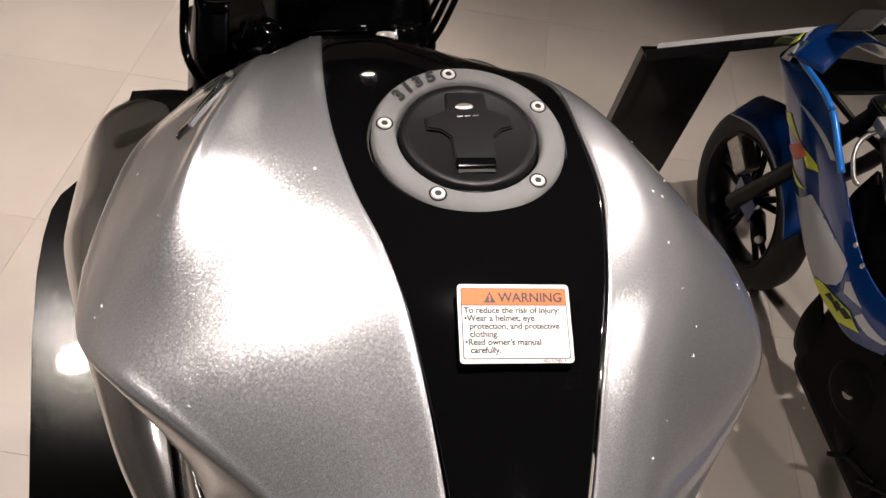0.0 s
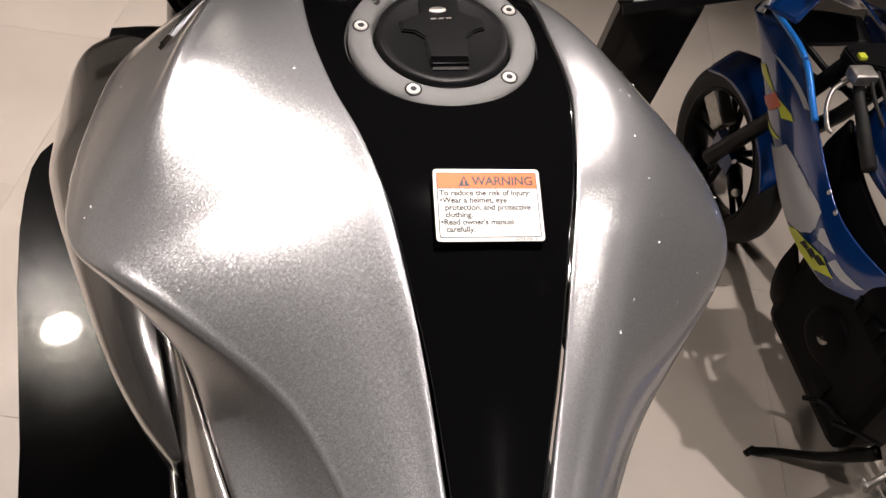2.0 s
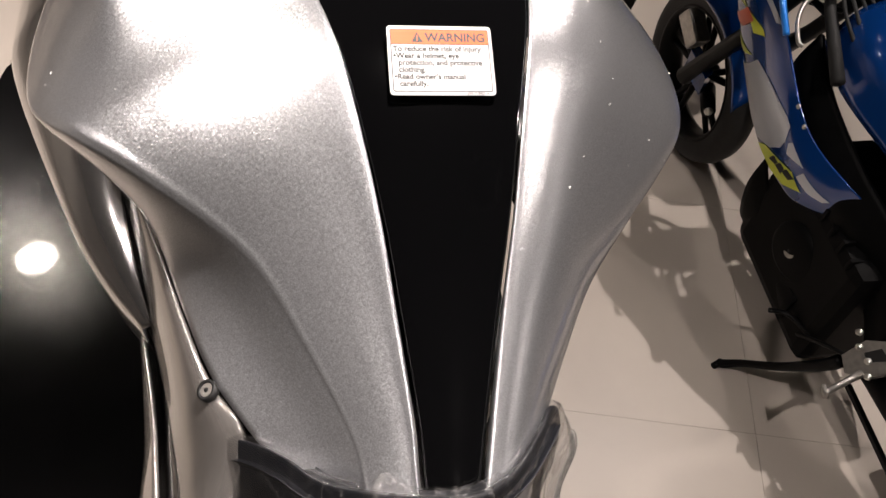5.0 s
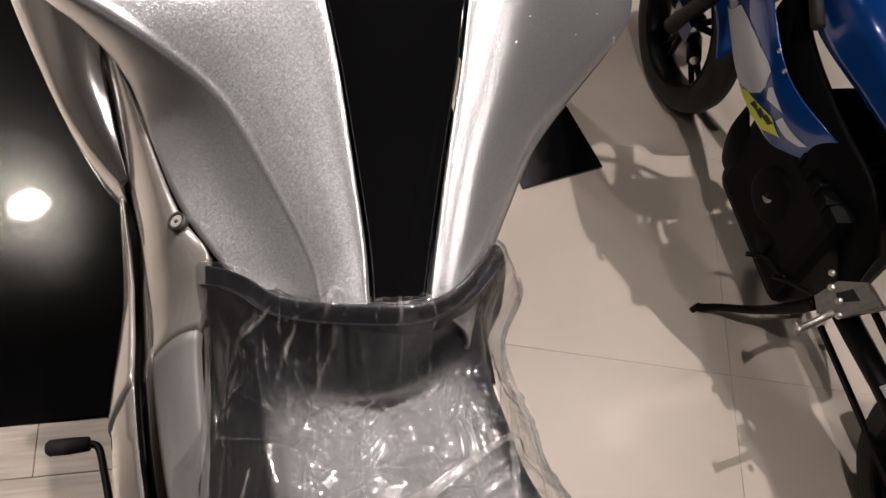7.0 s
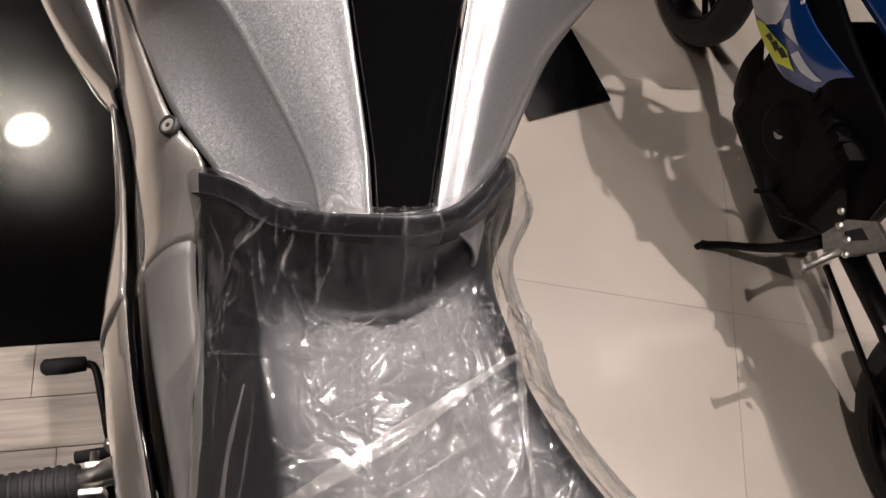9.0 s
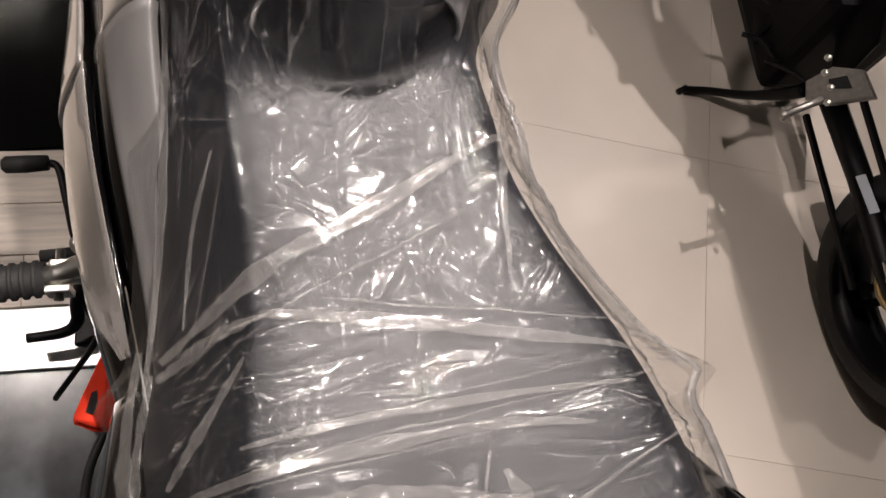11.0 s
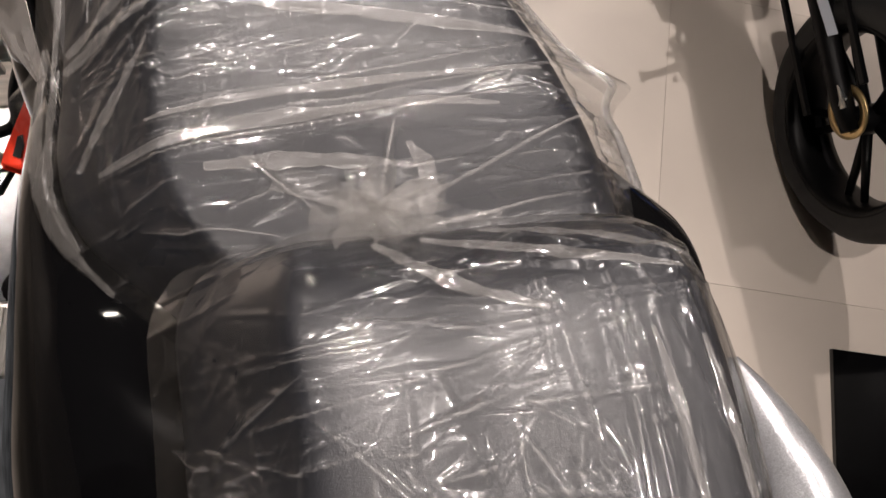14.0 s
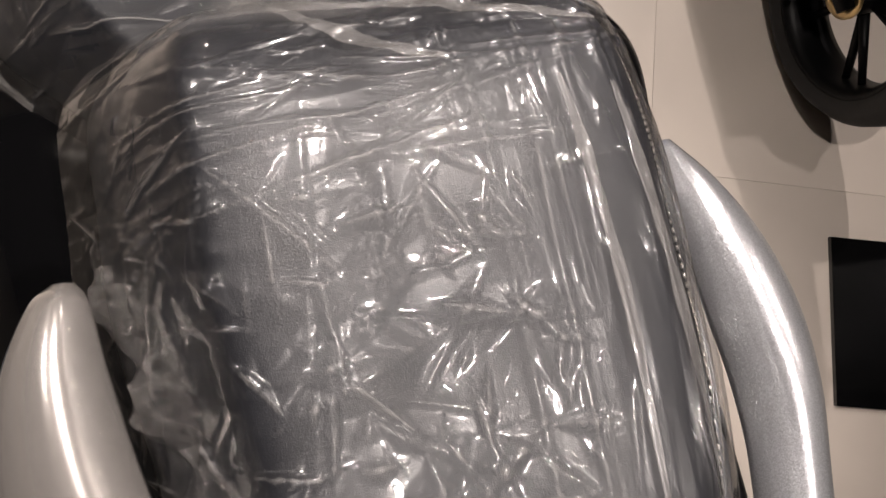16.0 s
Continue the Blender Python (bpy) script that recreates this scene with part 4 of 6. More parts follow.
part("tag_mark", plate([(-0.005, -0.020), (0.003, -0.021), (0.005, -0.012), (0.002, -0.004), (-0.003, -0.006)], 0.0064, 0.0070, Matrix.Translation((-0.200, -0.360, 1.43)) @ pose(0, 0, 0, 12, -14, -16) @ Matrix.Diagonal((0.74, 1.05, 1, 1))), INK, tag, smooth=False)
pil_peg = part("pillion_peg", box(-0.021, -0.032, -0.011, 0.021, 0.032, 0.011, 0.004, Matrix.Translation((-0.243, -0.503, 1.30)) @ pose(0, 0, 0, 10, 0, -14)), CAST, moto, "grey ribbed folding pillion peg", smooth=False)
for k in range(5):
    part("peg_rib", box(-0.016 + k * 0.007, -0.029, 0.011, -0.0125 + k * 0.007, 0.029, 0.0145, 0.001, Matrix.Translation((-0.243, -0.503, 1.30)) @ pose(0, 0, 0, 10, 0, -14)), CAST, pil_peg, smooth=False)
part("peg_pivot", lathe([(0, 0.014), (0.007, 0.014), (0.009, 0.008), (0.016, 0.006), (0.016, -0.012), (0, -0.012)], Matrix.Translation((-0.238, -0.458, 1.30)), 16), BLACK_SATIN, pil_peg)
part("pivot_bolt", lathe([(0, 0.017), (0.0065, 0.016), (0.007, 0.010)], Matrix.Translation((-0.238, -0.458, 1.30)), 12), STEEL, pil_peg)
part("hose", tube([(-0.22, -0.36, 1.28), (-0.235, -0.42, 1.30), (-0.222, -0.50, 1.34), (-0.18, -0.62, 1.42)], 0.004, 8, 20), BLACK_RUBBER, moto)
# ---------- seats, tail and grab rails ----------
# rider seat rows: front edge wraps round the tank's tail
def seat_row(cx, wl, wr, y, zt, zl, zr, dip=0.003, front=None):
    xs = (-1.0, -0.93, -0.80, -0.66, -0.56, -0.3, 0.0, 0.3, 0.62, 0.76, 0.87, 0.95, 1.0)
    drop = (1.0, 0.76, 0.46, 0.17, 0.03, 0.0, 0.0, 0.0, 0.01, 0.08, 0.32, 0.68, 1.0)
    out = []
    for i, s in enumerate(xs):
        w = wl if s < 0 else wr
        zs = zl if s < 0 else zr
        out.append((cx + s * w, y + (front[i] if front else 0.0), zt - (zt - zs) * drop[i] - (dip if abs(s) < 0.2 else 0)))
    return out


WRAP = (0.075, 0.07, 0.058, 0.042, 0.028, 0.008, 0.0, 0.008, 0.03, 0.048, 0.062, 0.075, 0.082)
WRAP2 = tuple(v * 0.5 for v in WRAP)
# the seat's raised front rim hugs the tank's tail
RIM = [(-0.136, -0.172, 1.655), (-0.135, -0.168, 1.685), (-0.128, -0.167, 1.709), (-0.112, -0.177, 1.723), (-0.095, -0.191, 1.732), (-0.070, -0.2125, 1.740), (-0.012, -0.2335, 1.762), (0.020, -0.222, 1.752), (0.045, -0.195, 1.739), (0.058, -0.176, 1.729), (0.068, -0.168, 1.712), (0.074, -0.168, 1.690), (0.078, -0.170, 1.655)]
SEAT = [
    [(x * 0.985, y + 0.003, z - 0.022) for x, y, z in RIM],
    RIM,
    [(x * 1.01, y - 0.007, z - 0.005) for x, y, z in RIM],
    seat_row(-0.027, 0.109, 0.090, -0.251, 1.698, 1.640, 1.638, 0.001, WRAP2),
    seat_row(-0.024, 0.110, 0.096, -0.270, 1.690, 1.634, 1.630, 0.001),
    seat_row(-0.020, 0.112, 0.100, -0.305, 1.6885, 1.630, 1.625, 0.001),
    seat_row(-0.005, 0.128, 0.108, -0.350, 1.6865, 1.622, 1.615, 0.001),
    seat_row(0.002, 0.140, 0.135, -0.400, 1.686, 1.615, 1.608, 0.002),
    seat_row(0.004, 0.146, 0.152, -0.445, 1.691, 1.618, 1.612, 0.002),
    seat_row(0.006, 0.138, 0.156, -0.485, 1.702, 1.628, 1.622, 0.0),
    seat_row(0.012, 0.116, 0.145, -0.520, 1.715, 1.645, 1.640, 0.0),
    seat_row(0.020, 0.090, 0.120, -0.555, 1.725, 1.665, 1.660, 0.0),
]
SEAT_GRID = surface(SEAT, 60, 60)
part("rider_seat", sheet(SEAT_GRID, 0.012), BLACK_LEATHER, moto, "black grained rider seat")
PILLION = [
    seat_row(0.030, 0.085, 0.085, -0.518, 1.722, 1.690, 1.690),
    seat_row(0.034, 0.104, 0.108, -0.528, 1.757, 1.695, 1.695),
    seat_row(0.036, 0.116, 0.116, -0.550, 1.783, 1.702, 1.700),
    seat_row(0.038, 0.117, 0.118, -0.590, 1.796, 1.712, 1.708),
    seat_row(0.039, 0.116, 0.117, -0.640, 1.801, 1.722, 1.716),
    seat_row(0.042, 0.108, 0.114, -0.700, 1.803, 1.730, 1.724),
    seat_row(0.042, 0.100, 0.104, -0.770, 1.804, 1.738, 1.732),
    seat_row(0.042, 0.078, 0.082, -0.840, 1.800, 1.745, 1.740),
    seat_row(0.042, 0.050, 0.052, -0.875, 1.780, 1.750, 1.748),
]
PIL_GRID = surface(PILLION, 60, 60)
pil = part("pillion_seat", sheet(PIL_GRID, 0.012), BLACK_LEATHER, moto, "black grained pillion seat")
# stitched edge on the right of the pillion seat
seam = [PIL_GRID[j][i] + Vector((0.002, 0, 0.0015)) for j, i in ((k, 52) for k in range(10, 56))]
part("seam", tube(seam, 0.0012, 6), BLACK_SATIN, pil)
for k in range(0, len(seam) - 1):
    for f in (0.15, 0.65):
        a, b = seam[k].lerp(seam[k + 1], f), seam[k].lerp(seam[k + 1], f + 0.28)
        part("stitch", tube([a + Vector((0.001, 0, 0.0012)), b + Vector((0.001, 0, 0.0012))], 0.0007, 5), CAST, pil)

# black tail covers
TAIL_L = [[(-0.150, -0.40, 1.60), (-0.168, -0.40, 1.56), (-0.176, -0.40, 1.50), (-0.17, -0.40, 1.40)],
          [(-0.128, -0.47, 1.62), (-0.166, -0.47, 1.60), (-0.186, -0.46, 1.52), (-0.195, -0.45, 1.40)],
          [(-0.075, -0.54, 1.665), (-0.150, -0.54, 1.645), (-0.186, -0.54, 1.56), (-0.205, -0.53, 1.42)],
          [(-0.060, -0.62, 1.700), (-0.135, -0.62, 1.670), (-0.178, -0.62, 1.60), (-0.200, -0.62, 1.46)],
          [(-0.060, -0.74, 1.725), (-0.115, -0.74, 1.700), (-0.150, -0.75, 1.63), (-0.165, -0.75, 1.52)],
          [(-0.030, -0.90, 1.740), (-0.060, -0.90, 1.715), (-0.080, -0.90, 1.67), (-0.085, -0.90, 1.60)]]
part("tail_cover", sheet(surface(TAIL_L, 26, 40), 0.003), BLACK_GLOSS, moto, "gloss black tail cover")
TAIL_R = [[(0.135, -0.42, 1.60), (0.150, -0.42, 1.58), (0.158, -0.42, 1.52), (0.15, -0.42, 1.42)],
          [(0.150, -0.48, 1.635), (0.172, -0.475, 1.63), (0.184, -0.47, 1.58), (0.18, -0.47, 1.44)],
          [(0.140, -0.53, 1.672), (0.184, -0.525, 1.672), (0.196, -0.515, 1.63), (0.195, -0.51, 1.48)],
          [(0.140, -0.60, 1.700), (0.178, -0.59, 1.695), (0.190, -0.58, 1.65), (0.19, -0.57, 1.50)],
          [(0.140, -0.74, 1.720), (0.165, -0.73, 1.710), (0.172, -0.72, 1.66), (0.168, -0.72, 1.54)],
          [(0.110, -0.90, 1.740), (0.120, -0.90, 1.720), (0.125, -0.90, 1.67), (0.12, -0.90, 1.60)]]
part("tail_cover", sheet(surface(TAIL_R, 26, 40), 0.003), BLACK_GLOSS, moto, "gloss black tail cover")
part("tail_lamp", box(0.0, -0.95, 1.66, 0.085, -0.90, 1.73, 0.012), RED, moto, "red tail lamp", smooth=False)
part("under_tail", sheet(surface([[(-0.10, -0.45, 1.58), (0.0, -0.45, 1.60), (0.12, -0.45, 1.58)], [(-0.06, -0.7, 1.66), (0.04, -0.7, 1.68), (0.13, -0.7, 1.66)], [(-0.02, -0.92, 1.70), (0.04, -0.92, 1.71), (0.1, -0.92, 1.70)]], 12, 20), 0.01), BLACK_SATIN, moto)


def ring_row(c, w, h, tilt=0.0, flat=0.6, n=16):
    """A closed oval section round c in the plane across the rail."""
    out = []
    for k in range(n):
        a = k * math.tau / n
        x, z = w * math.copysign(abs(math.cos(a)) ** flat, math.cos(a)), h * math.copysign(abs(math.sin(a)) ** flat, math.sin(a))
        t = radians(tilt)
        out.append(Vector((c[0] + x * math.cos(t) - z * math.sin(t), c[1], c[2] + x * math.sin(t) + z * math.cos(t))))
    return out


def rail(stations, n=40):
    cs = cr([(c[0], c[1], c[2]) for c, *_ in stations], n)
    ps = cr([(w, h, tl) for _, w, h, tl in stations], n)
    bm = sheet([ring_row(c, p.x, p.y, p.z * 1.0) for c, p in zip(cs, ps)], 0, close=True)
    bm.verts.ensure_lookup_table()
    for lo in (0, (n - 1) * 16):
        try:
            bm.faces.new([bm.verts[lo + k] for k in range(16)])
        except ValueError:
            pass
    bmesh.ops.recalc_face_normals(bm, faces=bm.faces)
    return bm


# left rail: shade put into its colour, a darker silver than the right
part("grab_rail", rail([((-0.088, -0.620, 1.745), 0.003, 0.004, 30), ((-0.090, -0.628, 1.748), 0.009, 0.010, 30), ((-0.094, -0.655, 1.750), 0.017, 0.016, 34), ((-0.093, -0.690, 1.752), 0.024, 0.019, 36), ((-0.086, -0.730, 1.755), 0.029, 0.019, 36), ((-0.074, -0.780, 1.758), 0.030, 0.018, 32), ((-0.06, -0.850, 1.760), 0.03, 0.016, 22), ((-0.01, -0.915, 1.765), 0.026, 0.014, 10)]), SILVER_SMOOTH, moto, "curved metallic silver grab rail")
part("grab_rail", rail([((0.172, -0.590, 1.715), 0.003, 0.006, -30), ((0.179, -0.612, 1.722), 0.010, 0.012, -30), ((0.187, -0.640, 1.728), 0.015, 0.016, -30), ((0.193, -0.672, 1.732), 0.017, 0.018, -30), ((0.195, -0.705, 1.736), 0.014, 0.018, -30), ((0.192, -0.740, 1.740), 0.012, 0.016, -30), ((0.182, -0.790, 1.746), 0.012, 0.015, -26), ((0.155, -0.870, 1.756), 0.015, 0.014, -15), ((0.095, -0.925, 1.764), 0.020, 0.013, -5)]), SILVER, moto, "curved metallic silver grab rail")
part("rail_bracket", tube([(0.172, -0.62, 1.705), (0.160, -0.68, 1.712), (0.166, -0.72, 1.715), (0.172, -0.78, 1.72)], [0.010, 0.012, 0.012, 0.010], 10, 18), BLACK_SATIN, moto)


# ---------- clear plastic covers ----------
def zig(s):
    """A folded sheet's zigzag, 0 to 1."""
    s = np.mod(s, 2.0)
    return np.minimum(s, 2 - s)


def wave(x, y, f, seed):
    """A slow unevenness, about -1 to 1."""
    return (np.sin(f * (1.7 * x + 0.9 * y) + seed) + np.sin(f * (-0.8 * x + 1.9 * y) + 2.3 * seed) + np.sin(f * (2.6 * x - 1.4 * y) * 0.7 + 4.1 * seed)) / 3


def crumple(x, y, seed, size):
    """Flat facets that meet in sharp creases, as in crushed film."""
    u = x / size + 0.5 * wave(x, y, 38, seed)
    v = y / size + 0.5 * wave(x, y, 33, seed + 1.7)
    h = 0.0
    for k, (ang, f) in enumerate(((0.4, 1.0), (1.5, 1.35), (2.5, 1.75), (0.95, 2.6), (2.05, 3.3))):
        s = u * math.cos(ang + seed) + v * math.sin(ang + seed)
        m = np.clip(0.5 + 0.9 * wave(x, y, 30 + 6 * k, seed + 3 * k), 0, 1)
        h = h + m * zig(s * f) / f
    return h - 0.9


def crease(x, y, a, b, wide, high):
    """A sharp raised crease along the line from a to b in the plan."""
    dx, dy = b[0] - a[0], b[1] - a[1]
    L2 = dx * dx + dy * dy
    t = ((x - a[0]) * dx + (y - a[1]) * dy) / L2
    d = ((x - a[0]) * dy - (y - a[1]) * dx) / math.sqrt(L2) + 0.0007 * wave(x, y, 60, a[0] * 100)
    e = np.clip((t + 0.08) / 0.3, 0, 1) * np.clip((1.08 - t) / 0.3, 0, 1)
    # a thin round ridge with one long flat flank
    ridge = np.exp(-(d / 0.0016) ** 2)
    flank = np.where(d > 0, 0.0, np.clip(1 + d / (wide * 2.5), 0, 1))
    return e * (0.34 * high * ridge + 0.22 * high * flank)


FOLDS = [  # plan lines of the long creases over the rider seat
    ((-0.115, -0.405), (0.05, -0.325), 0.005, 0.007), ((-0.11, -0.40), (-0.09, -0.30), 0.004, 0.006),
    ((-0.07, -0.375), (0.16, -0.405), 0.004, 0.007), ((-0.11, -0.415), (-0.05, -0.372), 0.004, 0.006),
    ((-0.10, -0.462), (0.13, -0.425), 0.004, 0.006), ((-0.09, -0.445), (0.10, -0.418), 0.004, 0.006),
    ((-0.113, -0.472), (0.12, -0.440), 0.004, 0.007), ((-0.08, -0.432), (0.02, -0.405), 0.004, 0.005)]
FOLDS = [(a, b, w, h * 0.6) for a, b, w, h in FOLDS]
FOLDS += [
    ((0.0, -0.52), (0.145, -0.450), 0.005, 0.007), ((-0.02, -0.52), (-0.09, -0.50), 0.005, 0.006),
    ((0.0, -0.52), (-0.05, -0.468), 0.004, 0.006), ((0.01, -0.52), (0.03, -0.452), 0.004, 0.008),
    ((0.0, -0.525), (0.11, -0.505), 0.005, 0.008), ((-0.01, -0.525), (-0.08, -0.535), 0.005, 0.007),
    ((-0.068, -0.312), (-0.01, -0.262), 0.002, 0.0022), ((-0.07, -0.31), (0.0, -0.345), 0.002, 0.0016),
    ((0.02, -0.24), (0.055, -0.30), 0.002, 0.0018), ((0.055, -0.28), (0.05, -0.37), 0.002, 0.0024),
    ((-0.045, -0.232), (-0.008, -0.278), 0.002, 0.0024), ((0.0, -0.29), (0.03, -0.36), 0.002, 0.0018),
    ((0.03, -0.245), (0.0, -0.272), 0.002, 0.0022), ((-0.035, -0.30), (0.03, -0.31), 0.002, 0.0016),
    ((0.062, -0.30), (-0.02, -0.352), 0.002, 0.002), ((-0.118, -0.20), (-0.128, -0.31), 0.002, 0.003), ((-0.105, -0.21), (-0.118, -0.33), 0.002, 0.002)]
rnd = random.Random(11)


def kites(n, x0, x1, y0, y1, turn, spread, long0, long1, wide0, wide1, slope):
    """Straight-edged pleats: low ridges with flat flanks that run out to points, as (x, y, angle, length, flanks, height)."""
    out = []
    for _ in range(n):
        w = rnd.uniform(wide0, wide1)
        out.append((rnd.uniform(x0, x1), rnd.uniform(y0, y1), radians(rnd.gauss(turn, spread)), rnd.uniform(long0, long1) / 2, w, w * rnd.uniform(0.25, 1.0), w * slope * rnd.uniform(0.4, 1.3)))
    return out


def pleat(x, y, cx, cy, ang, half, w1, w2, high):
    u = (x - cx) * math.cos(ang) + (y - cy) * math.sin(ang)
    v = (y - cy) * math.cos(ang) - (x - cx) * math.sin(ang)
    return high * np.maximum(0.0, 1 - np.abs(u) / half - np.where(v > 0, v / w1, -v / w2))


def film_over(grid, nu, nv, gap, fold_list, pleats, seed, amp, hang, size):
    """A film that lies loosely over a seat: taut at the edges, crumpled on top."""
    base = np.array([[p[:] for p in r] for r in surface(grid, nu, nv)])
    x, y = base[..., 0], base[..., 1]
    s = np.linspace(-1, 1, nu)[None, :] * np.ones((nv, 1))
    flat = 1 - np.abs(s) ** 5
    h = gap + amp * crumple(x, y, seed, size) + 0.45 * amp * crumple(x + 3, y, seed + 5, size * 0.45)
    for a, b, w, k in fold_list:
        h = h + crease(x, y, a, b, w, k)
    for p in pleats:
        h = h + pleat(x, y, *p)
    h = np.maximum(0.0012, h)
    nrm = np.cross(np.gradient(base, axis=1), np.gradient(base, axis=0))
    nrm /= np.maximum(1e-9, np.linalg.norm(nrm, axis=2))[..., None]
    nrm *= np.sign(nrm[..., 2].mean())
    base += nrm * (h * (0.5 + 0.5 * flat) + 0.0006)[..., None]
    base[..., 0] += np.sign(s) * (hang * (1 + 1.0 * np.exp(-((y + 0.412) / 0.014) ** 2)) * np.where(s > 0, np.interp(-y, (0.26, 0.38), (0.9, 2.2)), 1.1) * np.maximum(0.0, np.abs(s) - 0.75) * 4 * 1.0)
    return [[Vector(p) for p in r] for r in base]


PLEATS = kites(54, -0.07, 0.075, -0.385, -0.25, 60, 45, 0.03, 0.10, 0.006, 0.018, 0.20)
PLEATS += kites(120, -0.072, 0.078, -0.390, -0.25, 100, 60, 0.014, 0.045, 0.002, 0.006, 0.42)
PLEATS += kites(60, -0.12, 0.075, -0.27, -0.20, 85, 40, 0.02, 0.07, 0.003, 0.009, 0.45)
PLEATS += kites(40, -0.12, 0.15, -0.50, -0.385, 8, 7, 0.06, 0.18, 0.003, 0.010, 0.22)
PLEATS += kites(90, -0.12, 0.15, -0.53, -0.385, 14, 25, 0.015, 0.060, 0.002, 0.005, 0.40)
PLEATS += kites(16, -0.145, -0.08, -0.50, -0.22, 75, 22, 0.04, 0.12, 0.003, 0.008, 0.25)
film = thing("seat_film", (0.0, -0.38, 1.62), "crumpled clear plastic film wrapped over the rider seat", "plastic film")
# the film bridges the hollow behind the tank
OVER = SEAT[:3] + [
    seat_row(-0.027, 0.109, 0.090, -0.247, 1.716, 1.640, 1.638, 0.001, WRAP2),
    seat_row(-0.024, 0.110, 0.096, -0.262, 1.6905, 1.634, 1.630, 0.001),
] + SEAT[5:]
grid = film_over(OVER, 480, 620, 0.0030, FOLDS, PLEATS, 1.7, 0.00015, 0.012, 0.034)
f1 = part("film_sheet", sheet(grid[51:]), FILM, film)
# loose milky margin down the right side
skirt = []
for q in range(54, 593, 3):
    p = grid[q][457]
    w = float(np.interp(-p.y, (0.18, 0.30, 0.40, 0.47, 0.54), (0.006, 0.010, 0.012, 0.009, 0.004)))
    row = []
    for k in range(25):
        u = k / 24
        fold = (0.0012 * math.sin(u * 31 + p.y * 16) + 0.0008 * math.sin(u * 57 - p.y * 21)) * math.sin(math.pi * min(1, u * 1.2 + 0.05))
        row.append(p + Vector((w * math.sin(u * 1.9) + fold, 0, 0.0015 - 0.030 * u ** 1.4 + fold)))
    skirt.append(row)
part("film_margin", sheet(skirt), FILM_FOLDED, film, "loose milky film margin")


def film_fold(path, wide, over, parent, lift=0.0012):
    """A flattened fold of doubled film that lies on the film along a line in the plan."""
    near = np.array([[p[:] for p in r[::3]] for r in over[::3]]).reshape(-1, 3)
    line = cr([(x, y, 0) for x, y in path], 70)
    rows = []
    for k, p in enumerate(line):
        t = k / 69
        d = (line[min(k + 1, 69)] - line[max(k - 1, 0)]).normalized()
        w = wide * (0.25 + 0.75 * math.sin(math.pi * min(1.0, t * 0.9 + 0.08))) * (1 + 0.16 * math.sin(17 * t + wide * 900) + 0.10 * math.sin(41 * t))
        row = []
        for i, (a, h) in enumerate(((-1.0, 0.1), (-0.6, 0.6), (-0.35, 0.25), (0.1, 0.55), (0.45, 0.2), (0.7, 0.6), (1.0, 0.1))):
            q = p + Vector((-d.y, d.x, 0)) * (w * a * 0.5)
            z = near[np.argmin((near[:, 0] - q.x) ** 2 + (near[:, 1] - q.y) ** 2), 2]
            row.append(Vector((q.x, q.y, z + lift * (0.6 + h * (1 + 0.3 * math.sin(29 * t + i))))))
        rows.append(row)
    # the fold bridges small hollows
    zs = np.array([[v.z for v in r] for r in rows])
    for _ in range(3):
        zs[1:-1] = (zs[:-2] + zs[1:-1] * 2 + zs[2:]) / 4
    for r, zr in zip(rows, zs):
        for v, z in zip(r, zr):
            v.z = z
    return part("film_fold", sheet(rows), FILM_FOLDED, parent, "flattened milky fold of film")


for path, wide in (
        ([(-0.131, -0.394), (-0.094, -0.372), (-0.052, -0.348), (0.005, -0.318), (0.061, -0.285)], 0.010),
        ([(-0.078, -0.384), (-0.038, -0.388), (0.001, -0.393), (0.053, -0.402), (0.122, -0.413)], 0.008),
        ([(-0.089, -0.448), (-0.03, -0.439), (0.035, -0.433), (0.11, -0.43)], 0.005),
        ([(-0.114, -0.467), (-0.062, -0.458), (-0.017, -0.452), (0.033, -0.447), (0.083, -0.45)], 0.007),
        ([(-0.133, -0.403), (-0.107, -0.392), (-0.075, -0.385)], 0.008),
        ([(-0.126, -0.461), (-0.11, -0.438), (-0.086, -0.404)], 0.006),
        ([(-0.063, -0.476), (-0.016, -0.476), (0.035, -0.483)], 0.009),
        ([(0.062, -0.27), (0.054, -0.315), (0.051, -0.37)], 0.005),
        ([(-0.124, -0.20), (-0.127, -0.27), (-0.132, -0.34), (-0.140, -0.41)], 0.006),
        ([(-0.100, -0.29), (-0.112, -0.33), (-0.118, -0.38)], 0.003),
        ([(-0.143, -0.385), (-0.150, -0.434), (-0.149, -0.464), (-0.137, -0.493), (-0.112, -0.525)], 0.009),
        ([(-0.136, -0.40), (-0.143, -0.44), (-0.142, -0.47), (-0.128, -0.50)], 0.006),
        ([(0.0, -0.522), (0.019, -0.506), (0.031, -0.492)], 0.012),
        ([(0.002, -0.522), (0.04, -0.518), (0.070, -0.512)], 0.014),
        ([(0.033, -0.518), (0.039, -0.487), (0.033, -0.469)], 0.010),
        ([(-0.008, -0.524), (-0.033, -0.530), (-0.063, -0.532)], 0.010)):
    film_fold(path, wide, grid, film)
